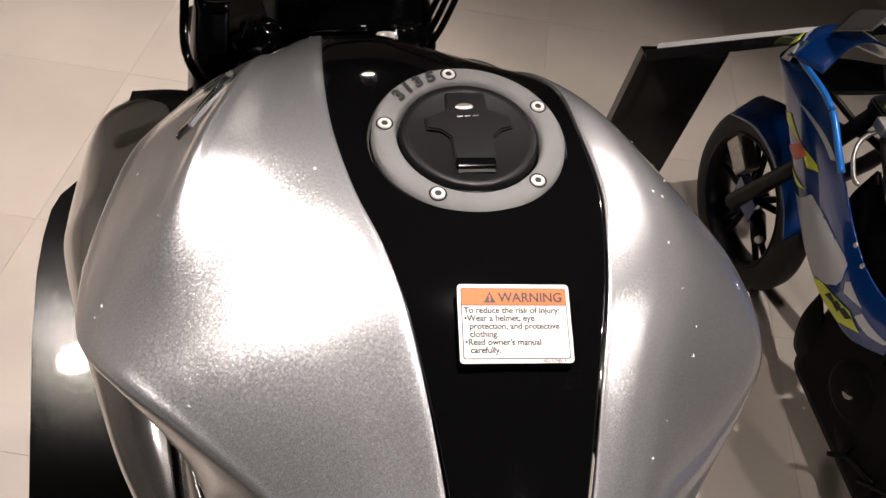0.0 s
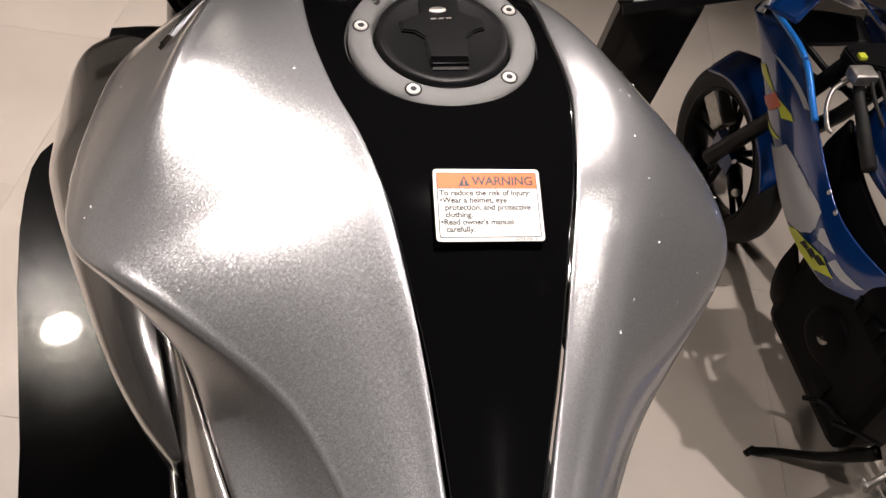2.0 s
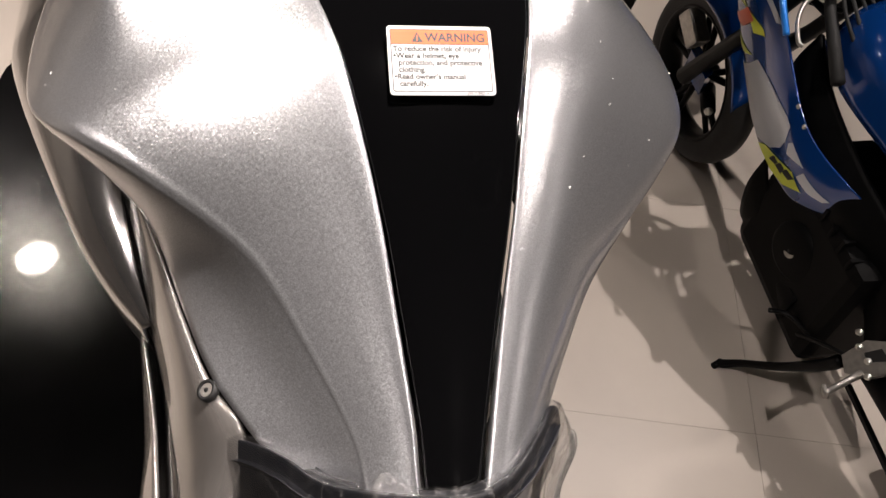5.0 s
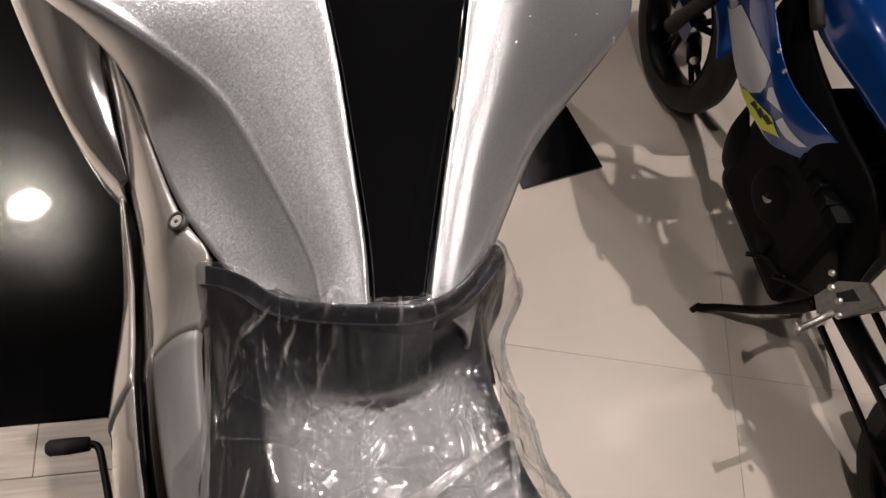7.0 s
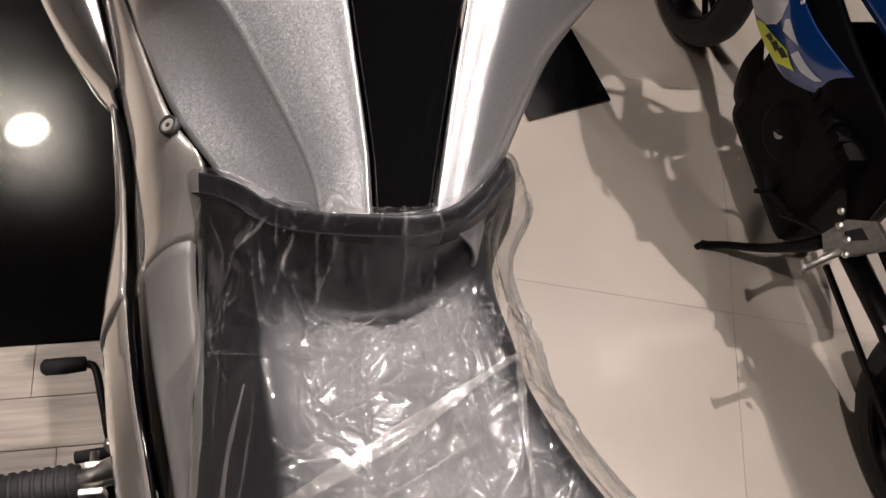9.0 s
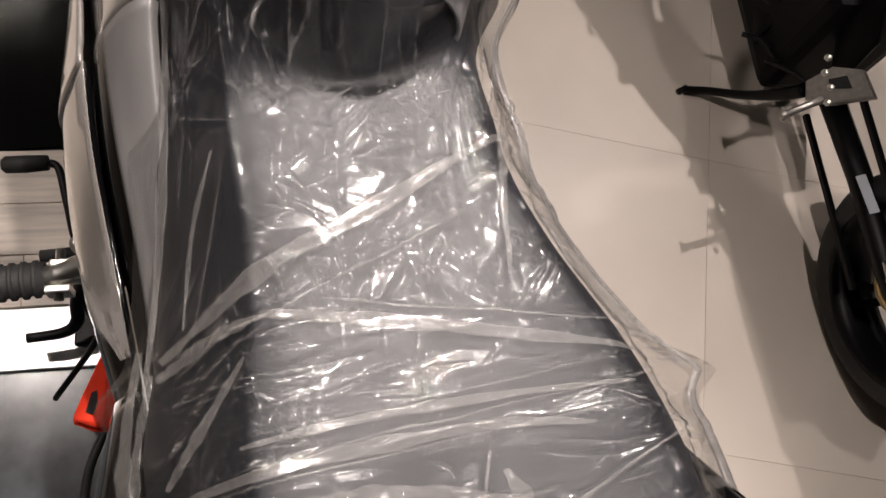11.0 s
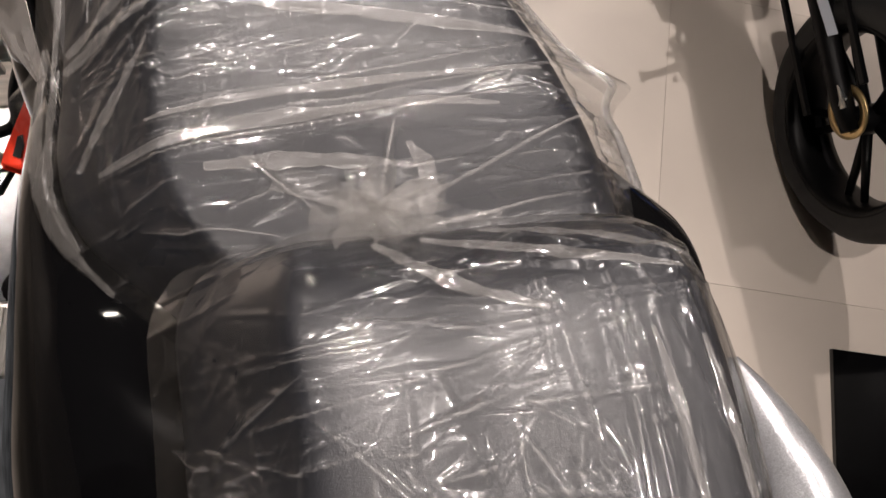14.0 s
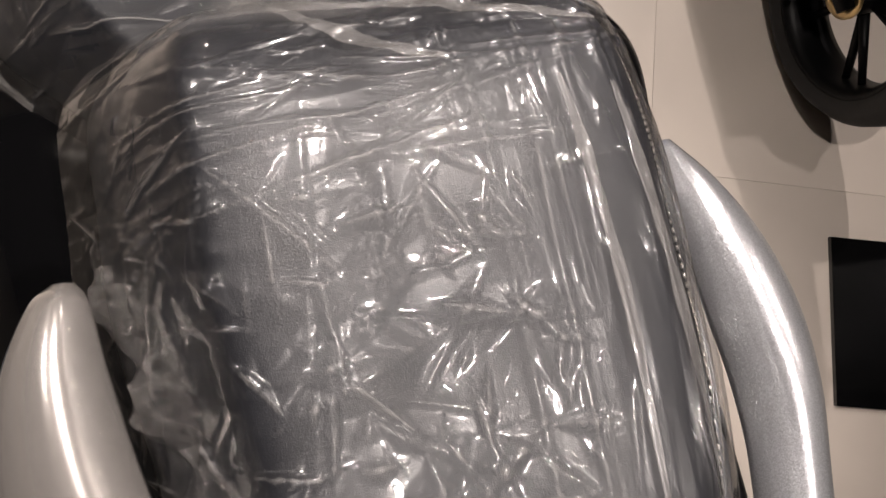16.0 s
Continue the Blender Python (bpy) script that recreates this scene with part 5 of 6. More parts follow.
# gathered knot at the rear of the first cover
for k in range(17):
    a = k * math.tau / 17 + 0.3
    L = 0.034 + 0.018 * math.sin(k * 2.3)
    c = Vector((0.006, -0.515, 1.742))
    rows = []
    for s in range(6):
        t = s / 5
        mid = c + Vector((math.cos(a) * L * t, math.sin(a) * L * t * 0.55, 0.012 * math.sin(3 * t + k) - 0.006 * t + 0.010))
        wd = 0.002 + 0.010 * math.sin(2.6 * t) * (0.6 + 0.4 * math.sin(k * 4.1))
        rows.append([mid + Vector((-math.sin(a) * wd, math.cos(a) * wd, 0.004)), mid + Vector((0, 0, -0.004 - 0.003 * t)), mid + Vector((math.sin(a) * wd, -math.cos(a) * wd, 0.005))])
    part("film_gather", sheet(surface(rows, 9, 14)), FILM_FOLDED, film)
PFOLDS = [((0.12, -0.56), (0.125, -0.80), 0.004, 0.004), ((0.10, -0.57), (0.107, -0.82), 0.004, 0.005), ((0.082, -0.58), (0.088, -0.80), 0.004, 0.005), ((0.065, -0.60), (0.07, -0.78), 0.004, 0.004), ((0.135, -0.57), (0.145, -0.78), 0.004, 0.004),
          ((-0.07, -0.578), (0.10, -0.565), 0.004, 0.004), ((-0.06, -0.60), (0.06, -0.575), 0.004, 0.005), ((-0.045, -0.615), (0.05, -0.592), 0.004, 0.005), ((0.0, -0.672), (0.055, -0.690), 0.004, 0.003), ((-0.02, -0.668), (0.03, -0.664), 0.004, 0.003),
          ((-0.06, -0.535), (0.06, -0.53), 0.005, 0.005), ((0.0, -0.528), (0.11, -0.548), 0.005, 0.006), ((-0.05, -0.62), (-0.055, -0.70), 0.004, 0.006)]
PPLEATS = kites(34, 0.055, 0.155, -0.80, -0.56, 92, 6, 0.06, 0.20, 0.003, 0.008, 0.26)
PPLEATS += kites(46, -0.06, 0.075, -0.78, -0.59, 60, 45, 0.03, 0.09, 0.006, 0.018, 0.22)
PPLEATS += kites(120, -0.06, 0.085, -0.78, -0.60, 90, 60, 0.014, 0.045, 0.002, 0.006, 0.42)
PPLEATS += kites(46, -0.07, 0.13, -0.61, -0.53, 6, 14, 0.04, 0.13, 0.002, 0.007, 0.32)
PPLEATS += kites(18, -0.085, -0.05, -0.76, -0.55, 70, 25, 0.03, 0.09, 0.002, 0.006, 0.25)
film2 = thing("seat_film", (0.04, -0.68, 1.70), "crumpled clear plastic film wrapped over the pillion seat", "plastic film")
grid2 = film_over(PIL_GRID, 440, 540, 0.0028, [(a, b, w * 0.7, h * 0.5) for a, b, w, h in PFOLDS], PPLEATS, 4.2, 0.00012, 0.009, 0.036)
part("film_sheet", sheet(grid2), FILM, film2)
for path, wide in (
        ([(0.0, -0.531), (0.024, -0.549), (0.060, -0.564)], 0.006),
        ([(0.02, -0.530), (0.07, -0.542), (0.12, -0.552)], 0.005),
        ([(0.045, -0.527), (0.09, -0.535), (0.13, -0.548)], 0.004),
        ([(0.098, -0.575), (0.104, -0.65), (0.106, -0.74)], 0.005),
        ([(0.118, -0.58), (0.126, -0.66), (0.130, -0.74)], 0.005)):
    film_fold(path, wide, grid2, film2, 0.0008)
# loose ruffle along the left edge of the second cover
ruff = []
for j in range(120):
    t = j / 119
    y = -0.600 - 0.13 * t
    x = -0.074 + 0.045 * t * t + 0.004 * math.sin(t * 19) + 0.0018 * zig(t * 17) + 0.0006 * zig(t * 41 + 0.4)
    z = 1.752 + 0.008 * math.sin(t * 13 + 1)
    k = 0.0016 * zig(t * 21) - 0.0008
    ruff.append([Vector((x + 0.020, y - 0.004, z + 0.026)), Vector((x + 0.010 + k, y, z + 0.020 - k)), Vector((x + 0.002 - k, y + k, z + 0.012 + k)), Vector((x - 0.005 + k, y - k, z + 0.002)), Vector((x - 0.003 - 2 * k, y, z - 0.010))])
part("film_ruffle", sheet(surface(ruff, 25, 240)), FILM, film2, "ruffled film edge")

# ---------- platform ----------
plat = thing("display_platform", (-0.2, 0, 0), "low display platform with black gloss, wood and dark printed tops", "platform")
part("platform_body", plate([(-0.60, -1.35), (0.24, -1.35), (0.26, 1.10), (-0.62, 1.10), (-0.52, 0.12), (-0.52, -0.3)], 0.0, HP - 0.03), STAND_BLACK, plat, smooth=False)
part("black_board", plate([(-0.535, 0.117), (-0.577, 0.415), (-0.637, 0.737), (-0.660, 0.90), (-0.667, 1.00), (-0.666, 1.078), (-0.655, 1.125), (-0.630, 1.165), (-0.590, 1.19), (0.22, 1.21), (0.28, 1.15), (0.27, 0.126), (-0.36, 0.126)], HP - 0.03, HP, bevel=0.003), PLAT_BLACK, plat, "gloss black board", smooth=False)
part("steel_strip", box(-0.80, -0.214, HP - 0.03, 0.27, -0.124, HP, 0.002), STEEL_SHEET, plat, "bright steel strip", smooth=False)
part("printed_board", box(-0.80, -1.35, HP - 0.03, 0.27, -0.2165, HP, 0.002), ASPHALT, plat, "glossy dark printed board", smooth=False)
part("wood_trim", box(-0.80, -0.6, 0.0, -0.53, 0.11, HP - 0.031), STAND_BLACK, plat, smooth=False)
yb = [0.122, 0.036, -0.044, -0.1225]
cuts = [(-0.80, -0.464, -0.12, 0.27), (-0.80, -0.60, -0.30, 0.05, 0.27), (-0.80, -0.42, -0.08, 0.27)]
for k in range(3):
    for x0, x1 in zip(cuts[k], cuts[k][1:]):
        part("plank", box(x0 + 0.0006, yb[k + 1] + 0.0006, HP - 0.03, x1 - 0.0006, yb[k] - 0.0006, HP + 0.0005 * ((k * 7 + int(x0 * 100)) % 3), 0.0012), WOOD, plat, smooth=False)

# ---------- information stands ----------
def info_stand():
    st = thing("information_stand", (0.84, 1.45, 0), "black information stand with a sloped panel and a flat foot", "sign stand")
    part("foot_plate", plate([(0.703, 1.185), (0.996, 1.262), (0.915, 1.625), (0.615, 1.56)], 0.0, 0.012, bevel=0.002), STAND_BLACK, st, smooth=False)
    part("post", sheet([[Vector((0.66, 1.585, 0.012)), Vector((0.912, 1.60, 0.012))], [Vector((0.70, 1.588, 0.46)), Vector((0.945, 1.60, 0.46))], [Vector((0.774, 1.60, 0.90)), Vector((1.019, 1.60, 0.90))]], 0.03), STAND_BLACK, st, smooth=False)
    c, s = math.cos(radians(37)), math.sin(radians(37))
    a, b = Vector((0.765, 1.575, 0.925)), Vector((1.56, 1.70, 0.945))
    ax = (b - a).normalized()
    dn = Vector((0.154, 0.32, -0.225)).normalized()
    nrm = ax.cross(dn).normalized()
    if nrm.z < 0:
        nrm = -nrm
    m = Matrix.Translation(a) @ Matrix((ax, dn, nrm)).transposed().to_4x4()
    part("panel", box(0, 0, -0.03, (b - a).length, 0.34, 0, 0.002, m), STAND_BLACK, st, smooth=False)
    part("panel_sheet", box(0.035, 0.0, 0.001, (b - a).length - 0.02, 0.33, 0.014, 0.001, m), WHITE, st, "white printed sheet", smooth=False)
    return st


info_stand()
st2 = thing("information_stand", (1.6, -0.8, 0), "black flat foot of another information stand on the tiles", "sign stand")
part("foot_plate", plate([(1.467, -0.596), (1.76, -0.664), (1.655, -1.105), (1.385, -1.038)], 0.0, 0.016, bevel=0.002), STAND_BLACK, st2, smooth=False)
part("post", plate([(1.72, -0.68), (1.755, -0.69), (1.665, -1.06), (1.63, -1.05)], 0.016, 0.55), STAND_BLACK, st2, smooth=False)
# ---------- blue sport motorcycle ----------
blue = thing("motorcycle", (1.38, 0.8, 0), "blue sport motorcycle with pale and yellow graphics on its side stand", "motorcycle")
wheel("front_wheel", (1.318, 1.63, 0.305), 5, 0.305, 0.11, blue, spokes=5, disc=False)
wheel("rear_wheel", (1.475, -0.05, 0.315), 5, 0.315, 0.15, blue, spokes=5, disc=False)
BF = [  # fairing rows, from the upper edge to the lower one
    [(1.215, 1.640, 0.900), (1.185, 1.625, 0.880), (1.190, 1.605, 0.860), (1.205, 1.590, 0.850)],
    [(1.190, 1.480, 0.935), (1.165, 1.475, 0.880), (1.165, 1.460, 0.820), (1.185, 1.450, 0.785)],
    [(1.175, 1.300, 0.945), (1.145, 1.300, 0.860), (1.150, 1.300, 0.760), (1.180, 1.300, 0.690)],
    [(1.160, 1.130, 0.875), (1.145, 1.130, 0.800), (1.155, 1.120, 0.690), (1.185, 1.110, 0.585)],
    [(1.192, 0.945, 0.752), (1.178, 0.950, 0.700), (1.185, 0.950, 0.630), (1.205, 0.945, 0.550)],
    [(1.262, 0.785, 0.705), (1.240, 0.810, 0.660), (1.230, 0.830, 0.610), (1.235, 0.840, 0.565)],
    [(1.372, 0.680, 0.655), (1.368, 0.684, 0.650), (1.364, 0.687, 0.645), (1.358, 0.690, 0.640)],
]
FG = surface(BF, 40, 90)
fairing = part("fairing", sheet(FG, -0.004), BLUE, blue, "blue fairing with pale and yellow graphics")
# the far side repeats the blue darker: its shade is in the colour
part("fairing", sheet([[Vector((2 * (1.425 + (0.8 - p.y) * 0.083) - p.x, p.y, p.z)) for p in r] for r in FG[::2]], 0.004), BLUE_SHADED, blue, "blue fairing, far side, its shade put into the colour")


def fg(u, v, lift=0.002):
    """A place on the fairing: u along it from the nose, v down from the upper edge."""
    j, i = min(88.999, max(0, u * 89)), min(38.999, max(0, v * 39))
    a, b = int(j), int(i)
    p = FG[a][b].lerp(FG[a + 1][b], j - a).lerp(FG[a][b + 1].lerp(FG[a + 1][b + 1], j - a), i - b)
    n = (FG[a + 1][b] - FG[a][b]).cross(FG[a][b + 1] - FG[a][b]).normalized()
    if n.x > 0:
        n = -n
    return p + n * lift


# bright upper edge
part("edge_trim", tube([fg(u, 0.0, 0.004) for u in (0.10, 0.16, 0.22, 0.28, 0.33)], 0.009, 8, 20), BLUE_BRIGHT, fairing, "bright blue edge trim")
part("edge_trim", tube([fg(u, 0.0, 0.004) for u in (0.34, 0.38, 0.44, 0.49)], 0.009, 8, 16), BLUE_BRIGHT, fairing, "bright blue edge trim")
def graphic(outline, material, lift=0.002):
    """A flat graphic laid on the fairing: an outline of (u, v)."""
    bm = bmesh.new()
    bm.faces.new([bm.verts.new((u, v, 0)) for u, v in outline])
    bmesh.ops.triangulate(bm, faces=bm.faces)
    bmesh.ops.subdivide_edges(bm, edges=bm.edges, cuts=4, use_grid_fill=True)
    for v in bm.verts:
        v.co = fg(v.co.x, v.co.y, lift)
    bmesh.ops.recalc_face_normals(bm, faces=bm.faces)
    part("graphic", bm, material, fairing)


graphic([(0.35, 0.99), (0.45, 0.49), (0.52, 0.41), (0.53, 0.56), (0.55, 0.72), (0.58, 0.64), (0.58, 0.51), (0.58, 0.33), (0.62, 0.26), (0.64, 0.26), (0.65, 0.46), (0.64, 0.61), (0.60, 0.80), (0.53, 0.97), (0.47, 0.99), (0.42, 0.97)], PALE, 0.002)
graphic([(0.66, 0.41), (0.67, 0.33), (0.74, 0.39), (0.67, 0.54)], PALE, 0.002)
graphic([(0.74, 0.59), (0.75, 0.44), (0.86, 0.51), (0.85, 0.61), (0.81, 0.64)], PALE, 0.002)
graphic([(0.54, 0.99), (0.58, 0.85), (0.72, 0.61), (0.79, 0.72), (0.69, 0.95), (0.62, 0.99)], YELLOW, 0.003)
graphic([(0.12, 0.90), (0.21, 0.51), (0.32, 0.46), (0.42, 0.31), (0.44, 0.31), (0.39, 0.46), (0.33, 0.44), (0.24, 0.59)], YELLOW, 0.002)
graphic([(0.25, 0.80), (0.32, 0.44), (0.37, 0.41), (0.33, 0.61)], ORANGE_RED, 0.003)
graphic([(0.30, 0.82), (0.42, 0.56), (0.33, 0.87)], YELLOW, 0.002)
graphic([(0.23, 0.31), (0.26, 0.26), (0.46, 0.05), (0.44, 0.13)], PALE, 0.002)
graphic([(0.607, 0.897), (0.629, 0.769), (0.652, 0.769), (0.640, 0.846)], INK, 0.004)
graphic([(0.640, 0.846), (0.663, 0.718), (0.685, 0.718), (0.674, 0.846)], INK, 0.004)
graphic([(0.674, 0.795), (0.697, 0.667), (0.742, 0.641), (0.719, 0.769)], INK, 0.004)
for u, v in ((0.985, 0.5), (0.62, 0.02), (0.66, 0.03)):
    p = fg(u, v, 0.003)
    part("fairing_screw", lathe([(0, 0.003), (0.006, 0.002), (0.007, 0)], Matrix.Translation(p) @ pose(0, 0, 0, 0, -70, 0), 12), STEEL, fairing)
# nose with its white and yellow corner
part("nose", sheet(surface([[(1.180, 1.600, 0.895), (1.280, 1.720, 0.885), (1.380, 1.720, 0.885), (1.480, 1.600, 0.895)], [(1.170, 1.540, 0.935), (1.270, 1.620, 0.975), (1.370, 1.620, 0.975), (1.470, 1.540, 0.935)], [(1.200, 1.440, 0.955), (1.280, 1.480, 1.015), (1.370, 1.480, 1.015), (1.450, 1.440, 0.955)]], 20, 16), 0.004), BLUE, blue, "blue nose cowl")
part("nose_graphic", sheet(surface([[(1.168, 1.588, 0.897), (1.205, 1.630, 0.897)], [(1.162, 1.540, 0.920), (1.195, 1.580, 0.950)]], 6, 6), 0.002), WHITE, blue, "white nose corner")
part("nose_graphic", sheet(surface([[(1.202, 1.640, 0.900), (1.225, 1.662, 0.900)], [(1.192, 1.588, 0.953), (1.215, 1.608, 0.967)]], 6, 6), 0.002), YELLOW, blue, "yellow nose flash")
part("inner_cowl", sheet(surface([[(1.205, 1.575, 0.885), (1.34, 1.600, 0.890), (1.49, 1.575, 0.885)], [(1.215, 1.47, 0.870), (1.34, 1.475, 0.860), (1.48, 1.47, 0.870)]], 14, 8), 0.004), BLACK_SATIN, blue, "black inside of the front cowl")
part("windscreen", sheet(surface([[(1.25, 1.55, 1.01), (1.34, 1.60, 1.05), (1.43, 1.55, 1.01)], [(1.26, 1.42, 1.10), (1.34, 1.45, 1.14), (1.42, 1.42, 1.10)]], 14, 10), 0.003), GREY_GLOSS, blue, "smoky windscreen")
# inside of the front: pale stay, fork, bars, cables
part("fairing_stay", tube([(1.24, 1.50, 0.90), (1.30, 1.36, 0.86), (1.33, 1.22, 0.86), (1.30, 1.16, 0.88)], 0.010, 8, 20), BLACK_SATIN, blue)
part("fairing_stay", tube([(1.22, 1.38, 0.86), (1.32, 1.34, 0.83), (1.40, 1.28, 0.84)], 0.008, 8, 14), BLACK_SATIN, blue)
for s in (-1, 1):
    part("fork_leg", tube([(1.385 + s * 0.10, 1.27, 0.98), (1.365 + s * 0.10, 1.42, 0.66), (1.340 + s * 0.09, 1.62, 0.305)], [0.022, 0.024, 0.030], 14), BLACK_SATIN, blue)
part("axle_end", tube([(1.315, 1.56, 0.30), (1.255, 1.425, 0.335)], [0.026, 0.024], 14), BLACK_SATIN, blue, "black axle cover tube")
part("axle_bolt", lathe([(0, 0.006), (0.012, 0.006), (0.015, 0)], Matrix.Translation((1.254, 1.42, 0.337)) @ pose(0, 0, 0, 80, 0, -20), 12), STEEL, blue)
part("caliper", box(-0.03, -0.06, -0.035, 0.03, 0.06, 0.035, 0.012, Matrix.Translation((1.265, 1.70, 0.44)) @ pose(0, 0, 0, 30, 0, 8)), CAST, blue, "grey brake caliper", smooth=False)
part("front_fender", sheet(surface([[(1.335 + dx - 0.083 * 0.33 * math.cos(a), 1.63 + 0.33 * math.cos(a), 0.315 + 0.335 * math.sin(a) - abs(dx) ** 1.5 * 3.2) for dx in (-0.085, -0.06, 0, 0.06, 0.085)] for a in [radians(d) for d in (55, 80, 105, 130, 150)]], 15, 24), 0.004), BLUE, blue, "blue front fender")
part("fender_stay", plate([(1.248, 1.50), (1.285, 1.53), (1.285, 1.66), (1.248, 1.64)], 0.33, 0.40), BLUE, blue, smooth=False)
for s in (-1, 1):
    part("handlebar", tube([(1.395 + s * 0.10, 1.26, 0.955), (1.40 + s * 0.135, 1.17, 0.93), (1.405 + s * 0.185, 0.97, 0.88)], [0.013, 0.015, 0.018], 12), BLACK_RUBBER, blue, "black clip-on handlebar")
part("fork_clamp", plate(flat_smooth([(1.26, 1.24), (1.39, 1.20), (1.53, 1.24), (1.51, 1.31), (1.39, 1.32), (1.27, 1.31)], 28), 0.955, 0.985, bevel=0.005), BLACK_SATIN, blue, smooth=False)
part("lever_perch", box(1.24, 1.18, 0.955, 1.30, 1.23, 0.985, 0.006), CAST, blue, smooth=False)
part("lever", tube([(1.26, 1.215, 0.955), (1.215, 1.205, 0.93), (1.182, 1.16, 0.91), (1.165, 1.10, 0.895), (1.172, 1.085, 0.893)], 0.006, 8, 16), CAST, blue)
part("cable_tie", box(1.275, 1.245, 0.97, 1.295, 1.265, 0.995, 0.003), YELLOW, blue, smooth=False)
for k in range(4):
    part("control_cable", tube([(1.30 + 0.02 * k, 1.22, 0.97), (1.27 + 0.03 * k, 1.10, 0.95), (1.32 + 0.02 * k, 0.98, 0.86)], 0.005, 8, 14), BLACK_RUBBER, blue)
# tank, seat, tail
part("tank", sheet(surface([[(1.27, 1.14, 0.86), (1.31, 1.14, 0.95), (1.40, 1.14, 0.99), (1.50, 1.14, 0.95), (1.54, 1.14, 0.86)], [(1.25, 0.98, 0.84), (1.29, 0.98, 0.96), (1.41, 0.98, 1.01), (1.53, 0.98, 0.96), (1.57, 0.98, 0.84)], [(1.31, 0.80, 0.80), (1.33, 0.80, 0.90), (1.42, 0.80, 0.95), (1.51, 0.80, 0.90), (1.54, 0.80, 0.80)], [(1.35, 0.66, 0.78), (1.37, 0.66, 0.83), (1.43, 0.66, 0.86), (1.49, 0.66, 0.83), (1.51, 0.66, 0.78)]], 24, 24), 0.004), BLUE, blue, "blue fuel tank")
part("seat", sheet(surface([[(1.36, 0.66, 0.76), (1.40, 0.66, 0.81), (1.46, 0.66, 0.81), (1.50, 0.66, 0.76)], [(1.34, 0.45, 0.76), (1.38, 0.45, 0.80), (1.50, 0.45, 0.80), (1.54, 0.45, 0.76)], [(1.38, 0.15, 0.84), (1.42, 0.15, 0.88), (1.50, 0.15, 0.88), (1.54, 0.15, 0.84)]], 16, 20), 0.006), BLACK_LEATHER, blue, "black seat")
part("tail", sheet(surface([[(1.36, 0.46, 0.72), (1.37, 0.46, 0.78), (1.52, 0.46, 0.78), (1.54, 0.46, 0.72)], [(1.40, 0.10, 0.80), (1.41, 0.10, 0.88), (1.51, 0.10, 0.88), (1.53, 0.10, 0.80)], [(1.44, -0.25, 0.92), (1.45, -0.25, 0.95), (1.50, -0.25, 0.95), (1.51, -0.25, 0.92)]], 16, 20), 0.004), BLUE, blue, "blue tail")
part("rear_indicator", lathe([(0, 0.045), (0.018, 0.038), (0.024, 0.0), (0.020, -0.035), (0, -0.045)], Matrix.Translation((1.575, -0.30, 0.85)) @ pose(0, 0, 0, 80, 0, 30), 20), ENGINE_BLACK, blue, "dark rear turn indicator on a stalk")
part("indicator_stalk", tube([(1.49, -0.21, 0.91), (1.53, -0.25, 0.88), (1.57, -0.29, 0.855)], 0.012, 10, 10), ENGINE_BLACK, blue)
# black frame beam beside the tank, engine, under cowl
part("frame_beam", sheet(surface([[(1.275, 1.17, 0.86), (1.235, 1.16, 0.78), (1.245, 1.15, 0.70)], [(1.265, 1.02, 0.80), (1.225, 1.00, 0.72), (1.235, 0.98, 0.62)], [(1.285, 0.82, 0.74), (1.255, 0.80, 0.66), (1.265, 0.78, 0.56)], [(1.325, 0.62, 0.68), (1.315, 0.60, 0.58), (1.325, 0.60, 0.48)], [(1.345, 0.50, 0.56), (1.335, 0.48, 0.44), (1.345, 0.48, 0.34)]], 16, 36), 0.02), ENGINE_BLACK, blue, "black frame beam")
eng = part("engine", box(1.255, 0.58, 0.20, 1.55, 1.05, 0.60, 0.04), ENGINE_BLACK, blue, "black engine", smooth=False)
part("engine_cover", lathe([(0, 0.022), (0.07, 0.018), (0.085, 0.010), (0.09, 0.0)], Matrix.Translation((1.258, 0.80, 0.42)) @ pose(0, 0, 0, 0, -90, 0) @ pose(0, 0, 0, 12, 0, 0), 36), ENGINE_BLACK, eng)
part("cover_plug", lathe([(0, 0.004), (0.004, 0.004), (0.0045, 0.002), (0.020, 0.002), (0.022, 0)], Matrix.Translation((1.240, 0.806, 0.425)) @ pose(0, 0, 0, 0, -72, 0), 24), CAST, eng, "pale round plug")
part("plug_eye", lathe([(0, 0.0046), (0.005, 0.0044), (0.005, 0)], Matrix.Translation((1.239, 0.806, 0.426)) @ pose(0, 0, 0, 0, -72, 0), 16), INK, eng)
part("under_cowl", sheet(surface([[(1.25, 1.08, 0.50), (1.24, 1.08, 0.38), (1.29, 1.08, 0.22), (1.40, 1.08, 0.18)], [(1.275, 0.92, 0.34), (1.27, 0.92, 0.28), (1.30, 0.92, 0.20), (1.41, 0.92, 0.16)], [(1.255, 0.70, 0.34), (1.25, 0.70, 0.28), (1.29, 0.70, 0.19), (1.42, 0.70, 0.15)]], 20, 16), 0.004), ENGINE_BLACK, blue, "black under cowl")
for k in range(6):
    part("engine_fin", box(1.252, 0.64 + 0.05 * k, 0.565, 1.50, 0.652 + 0.05 * k, 0.60 + 0.01 * (k % 2), 0.003), ENGINE_BLACK, eng, smooth=False)
# rear: swingarm, chain, sprocket, shock mud, plates
arm = part("swingarm", tube([(1.345, 0.46, 0.37), (1.37, 0.25, 0.36), (1.395, 0.0, 0.33), (1.405, -0.08, 0.325)], [0.032, 0.030, 0.028, 0.022], 12), BLACK_SATIN, blue, "black swingarm")
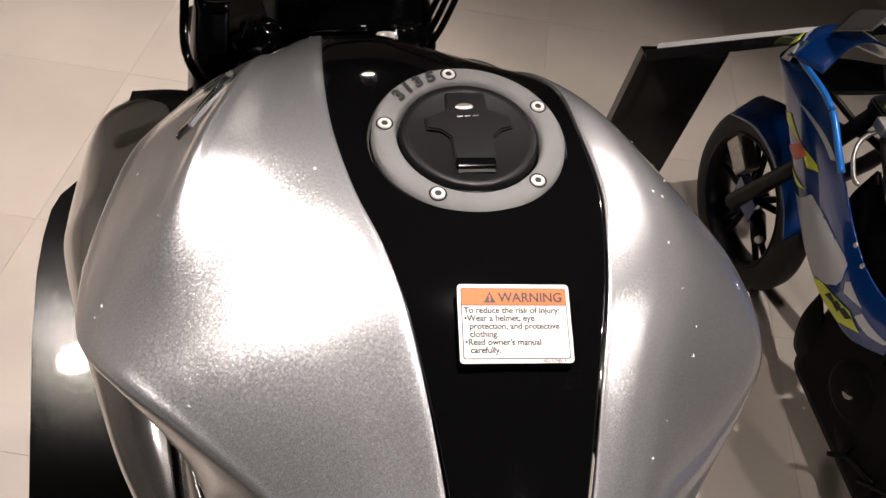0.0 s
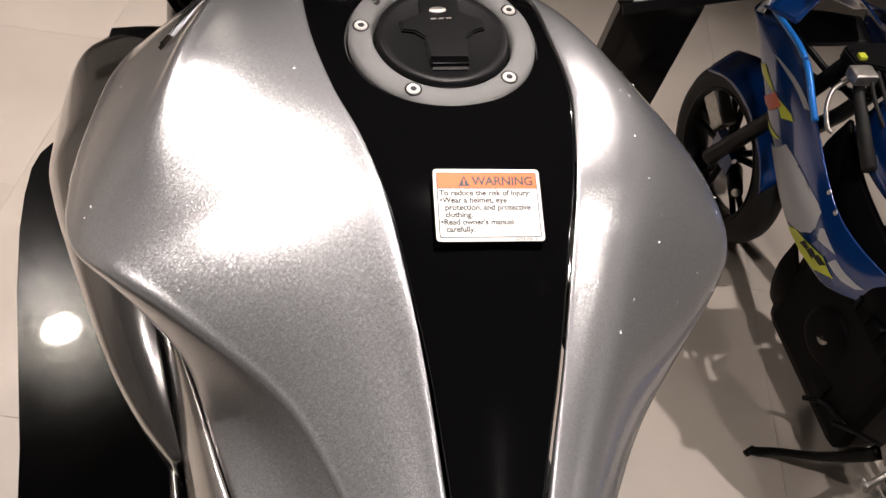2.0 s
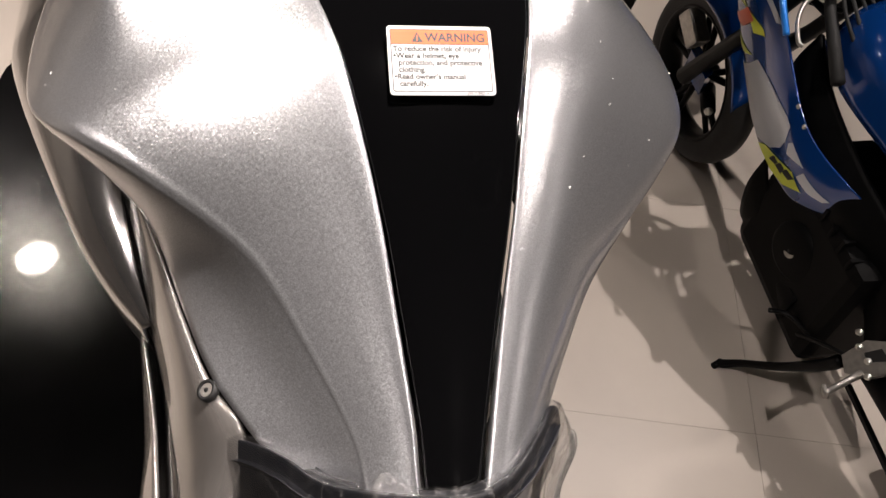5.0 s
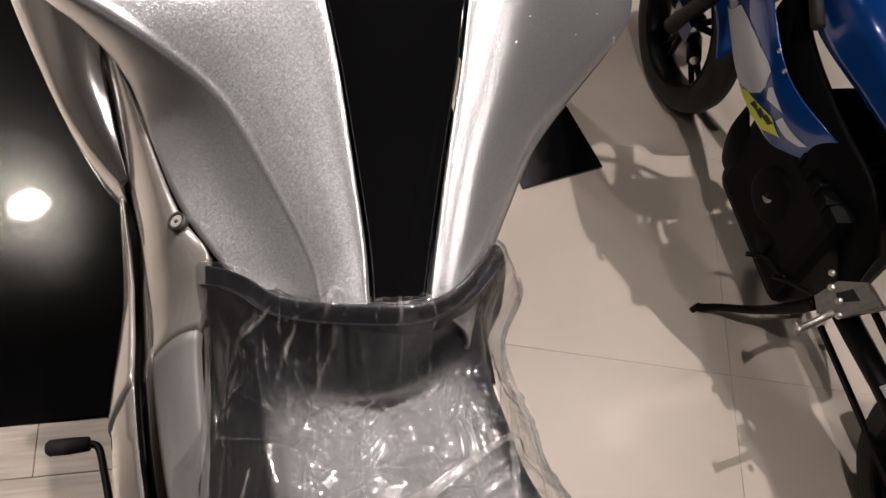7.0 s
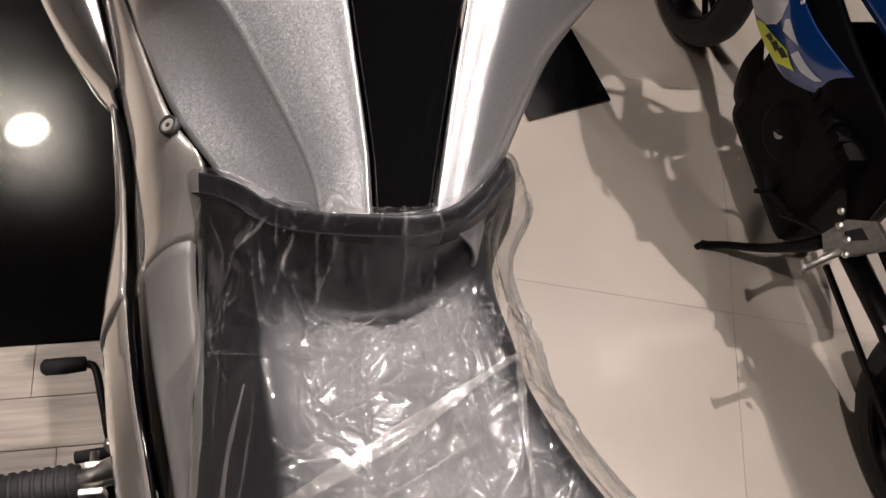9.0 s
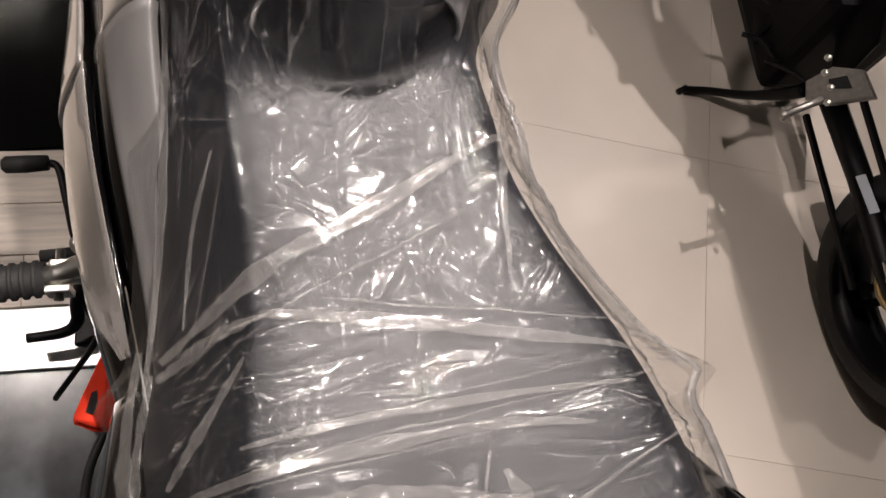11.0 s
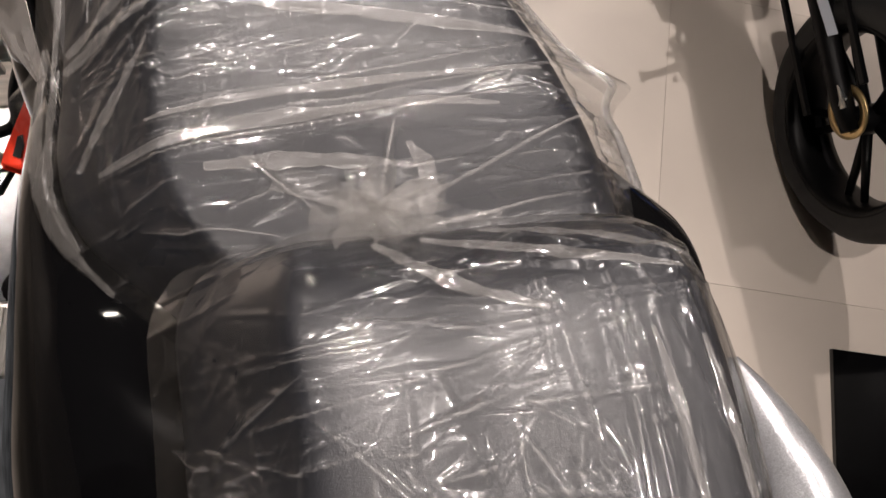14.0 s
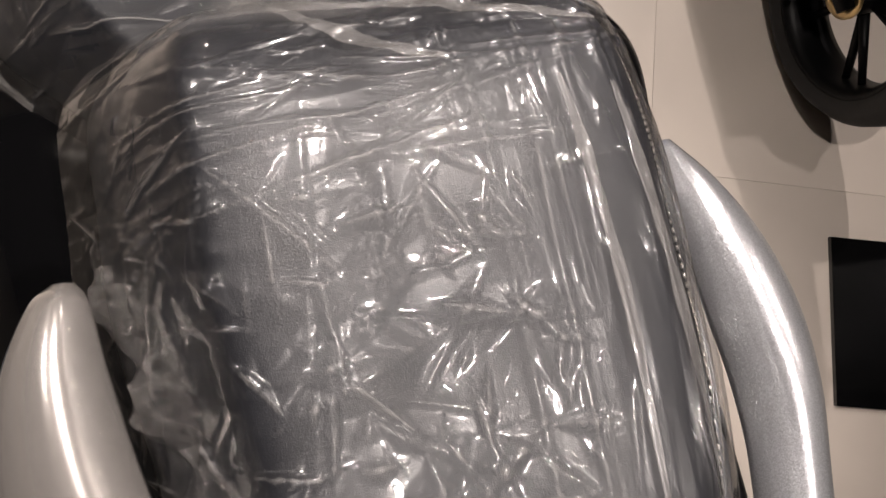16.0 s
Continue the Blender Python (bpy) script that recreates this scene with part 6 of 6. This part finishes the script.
part("swingarm", tube([(1.545, 0.46, 0.37), (1.555, 0.0, 0.33), (1.56, -0.08, 0.325)], [0.03, 0.028, 0.022], 12), BLACK_SATIN, blue, "black swingarm")
part("swingarm_sticker", box(-0.012, -0.05, 0, 0.012, 0.05, 0.002, 0, Matrix.Translation((1.352, 0.19, 0.392)) @ pose(0, 0, 0, 0, -20, 6)), PALE, arm, "pale printed sticker", smooth=False)
part("axle_nut", lathe([(0, 0.012), (0.014, 0.012), (0.018, 0.004), (0.022, 0.002), (0.022, -0.004)], Matrix.Translation((1.385, -0.007, 0.335)) @ pose(0, 0, 0, 0, -80, 0), 6), STEEL, arm, "bright axle nut")
part("chain_adjuster", box(-0.004, -0.03, -0.02, 0.004, 0.03, 0.02, 0.003, Matrix.Translation((1.378, 0.0, 0.335)) @ pose(0, 0, 0, 0, 0, 5)), CAST, arm, smooth=False)
part("sprocket", lathe([(0.045, -0.003), (0.068, -0.003), (0.068, 0.003), (0.045, 0.003), (0.045, -0.003)], Matrix.Translation((1.415, -0.03, 0.318)) @ pose(0, 0, 0, 0, -90, 5), 40), mat("brass_sprocket", (0.62, 0.45, 0.22), 0.35, 0.9), blue, "brass-coloured sprocket")
for sgn, zc in ((1, 0.435), (-1, 0.215)):
    part("chain_run", box(1.372, 0.0, zc - 0.008, 1.386, 0.50, zc + 0.008, 0.002, Matrix.Translation((0, 0, 0))), BLACK_SATIN, blue, smooth=False)
hanger = part("peg_hanger", plate([(-0.055, -0.09), (0.02, -0.07), (0.05, 0.0), (0.035, 0.07), (-0.01, 0.075), (-0.04, 0.02)], -0.012, 0.012, Matrix.Translation((1.285, 0.44, 0.47)) @ pose(0, 0, 0, 0, -62, 0) @ pose(0, 0, 0, 0, 0, 80), 0.004), CAST, blue, "cast aluminium peg hanger", smooth=False)
part("hanger_window", plate([(-0.02, -0.045), (0.015, -0.035), (0.02, 0.01), (-0.005, 0.01)], 0.0122, 0.0135, Matrix.Translation((1.285, 0.44, 0.47)) @ pose(0, 0, 0, 0, -62, 0) @ pose(0, 0, 0, 0, 0, 80)), INK, hanger, smooth=False)
part("footpeg", tube([(1.155, 0.392, 0.425), (1.165, 0.392, 0.425), (1.225, 0.41, 0.44), (1.255, 0.42, 0.445)], [0.014, 0.009, 0.009, 0.012], 10), CAST, blue, "bright knurled footpeg")
part("peg_end", tube([(1.157, 0.378, 0.417), (1.158, 0.408, 0.432)], 0.006, 8), CAST, blue)
for k in range(4):
    part("hanger_bolt", lathe([(0, 0.008), (0.008, 0.008), (0.009, 0)], Matrix.Translation((1.255 + 0.012 * (k % 2), 0.40 + 0.035 * k, 0.465 + 0.01 * k)) @ pose(0, 0, 0, 0, -60, 0), 10), STEEL, hanger)
stand = part("side_stand", tube([(1.150, 0.700, 0.012), (1.165, 0.690, 0.02), (1.20, 0.665, 0.06), (1.255, 0.60, 0.15), (1.30, 0.54, 0.26), (1.32, 0.52, 0.32)], [0.012, 0.013, 0.012, 0.013, 0.017, 0.02], 10, 24), BLACK_SATIN, blue, "black side stand, folded out")
part("stand_toe", tube([(1.135, 0.690, 0.010), (1.165, 0.705, 0.010)], 0.010, 8), BLACK_SATIN, stand)
part("shift_rod", tube([(1.24, 0.62, 0.30), (1.26, 0.55, 0.36), (1.275, 0.45, 0.44)], 0.006, 8), BLACK_SATIN, blue)
part("shift_lever", tube([(1.19, 0.70, 0.30), (1.24, 0.68, 0.30), (1.26, 0.60, 0.32)], 0.007, 8, 12), BLACK_SATIN, blue)

# ---------- floor tiles ----------
TD = radians(-13.6)
S = 0.84
UX, UY = Vector((math.cos(TD), math.sin(TD), 0)), Vector((-math.sin(TD), math.cos(TD), 0))
O = Vector((1.19, 0.47, 0))
tile_bm = box(-S / 2 + 0.0004, -S / 2 + 0.0004, -0.006, S / 2 - 0.0004, S / 2 - 0.0004, 0.0, 0.0006)
tile_me = None
far = []
for i in range(-12, 10):
    for j in range(-10, 12):
        c = O + UX * (S * (i + 0.5)) + UY * (S * (j + 0.5))
        if not (-6 < c.x < 7 and -6 < c.y < 8):
            continue
        if -2.2 < c.x < 3.4 and -2.0 < c.y < 4.2:
            if tile_me is None:
                ob = part("tile", tile_bm, FLOOR, None, smooth=False)
                tile_me = ob.data
            else:
                ob = new("tile", tile_me)
            ob.parent = floor
            ob.matrix_local = Matrix.Translation(c) @ Matrix.Rotation(TD, 4, "Z")
        else:
            far.append(c)
bm = bmesh.new()
for c in far:
    h = S / 2 - 0.0006
    bm.faces.new([bm.verts.new((c + UX * a * h + UY * b * h) + Vector((0, 0, -0.0005))) for a, b in ((-1, -1), (1, -1), (1, 1), (-1, 1))])
tagged(part("far_tiles", bm, FLOOR, floor, smooth=False), kind="stuff")
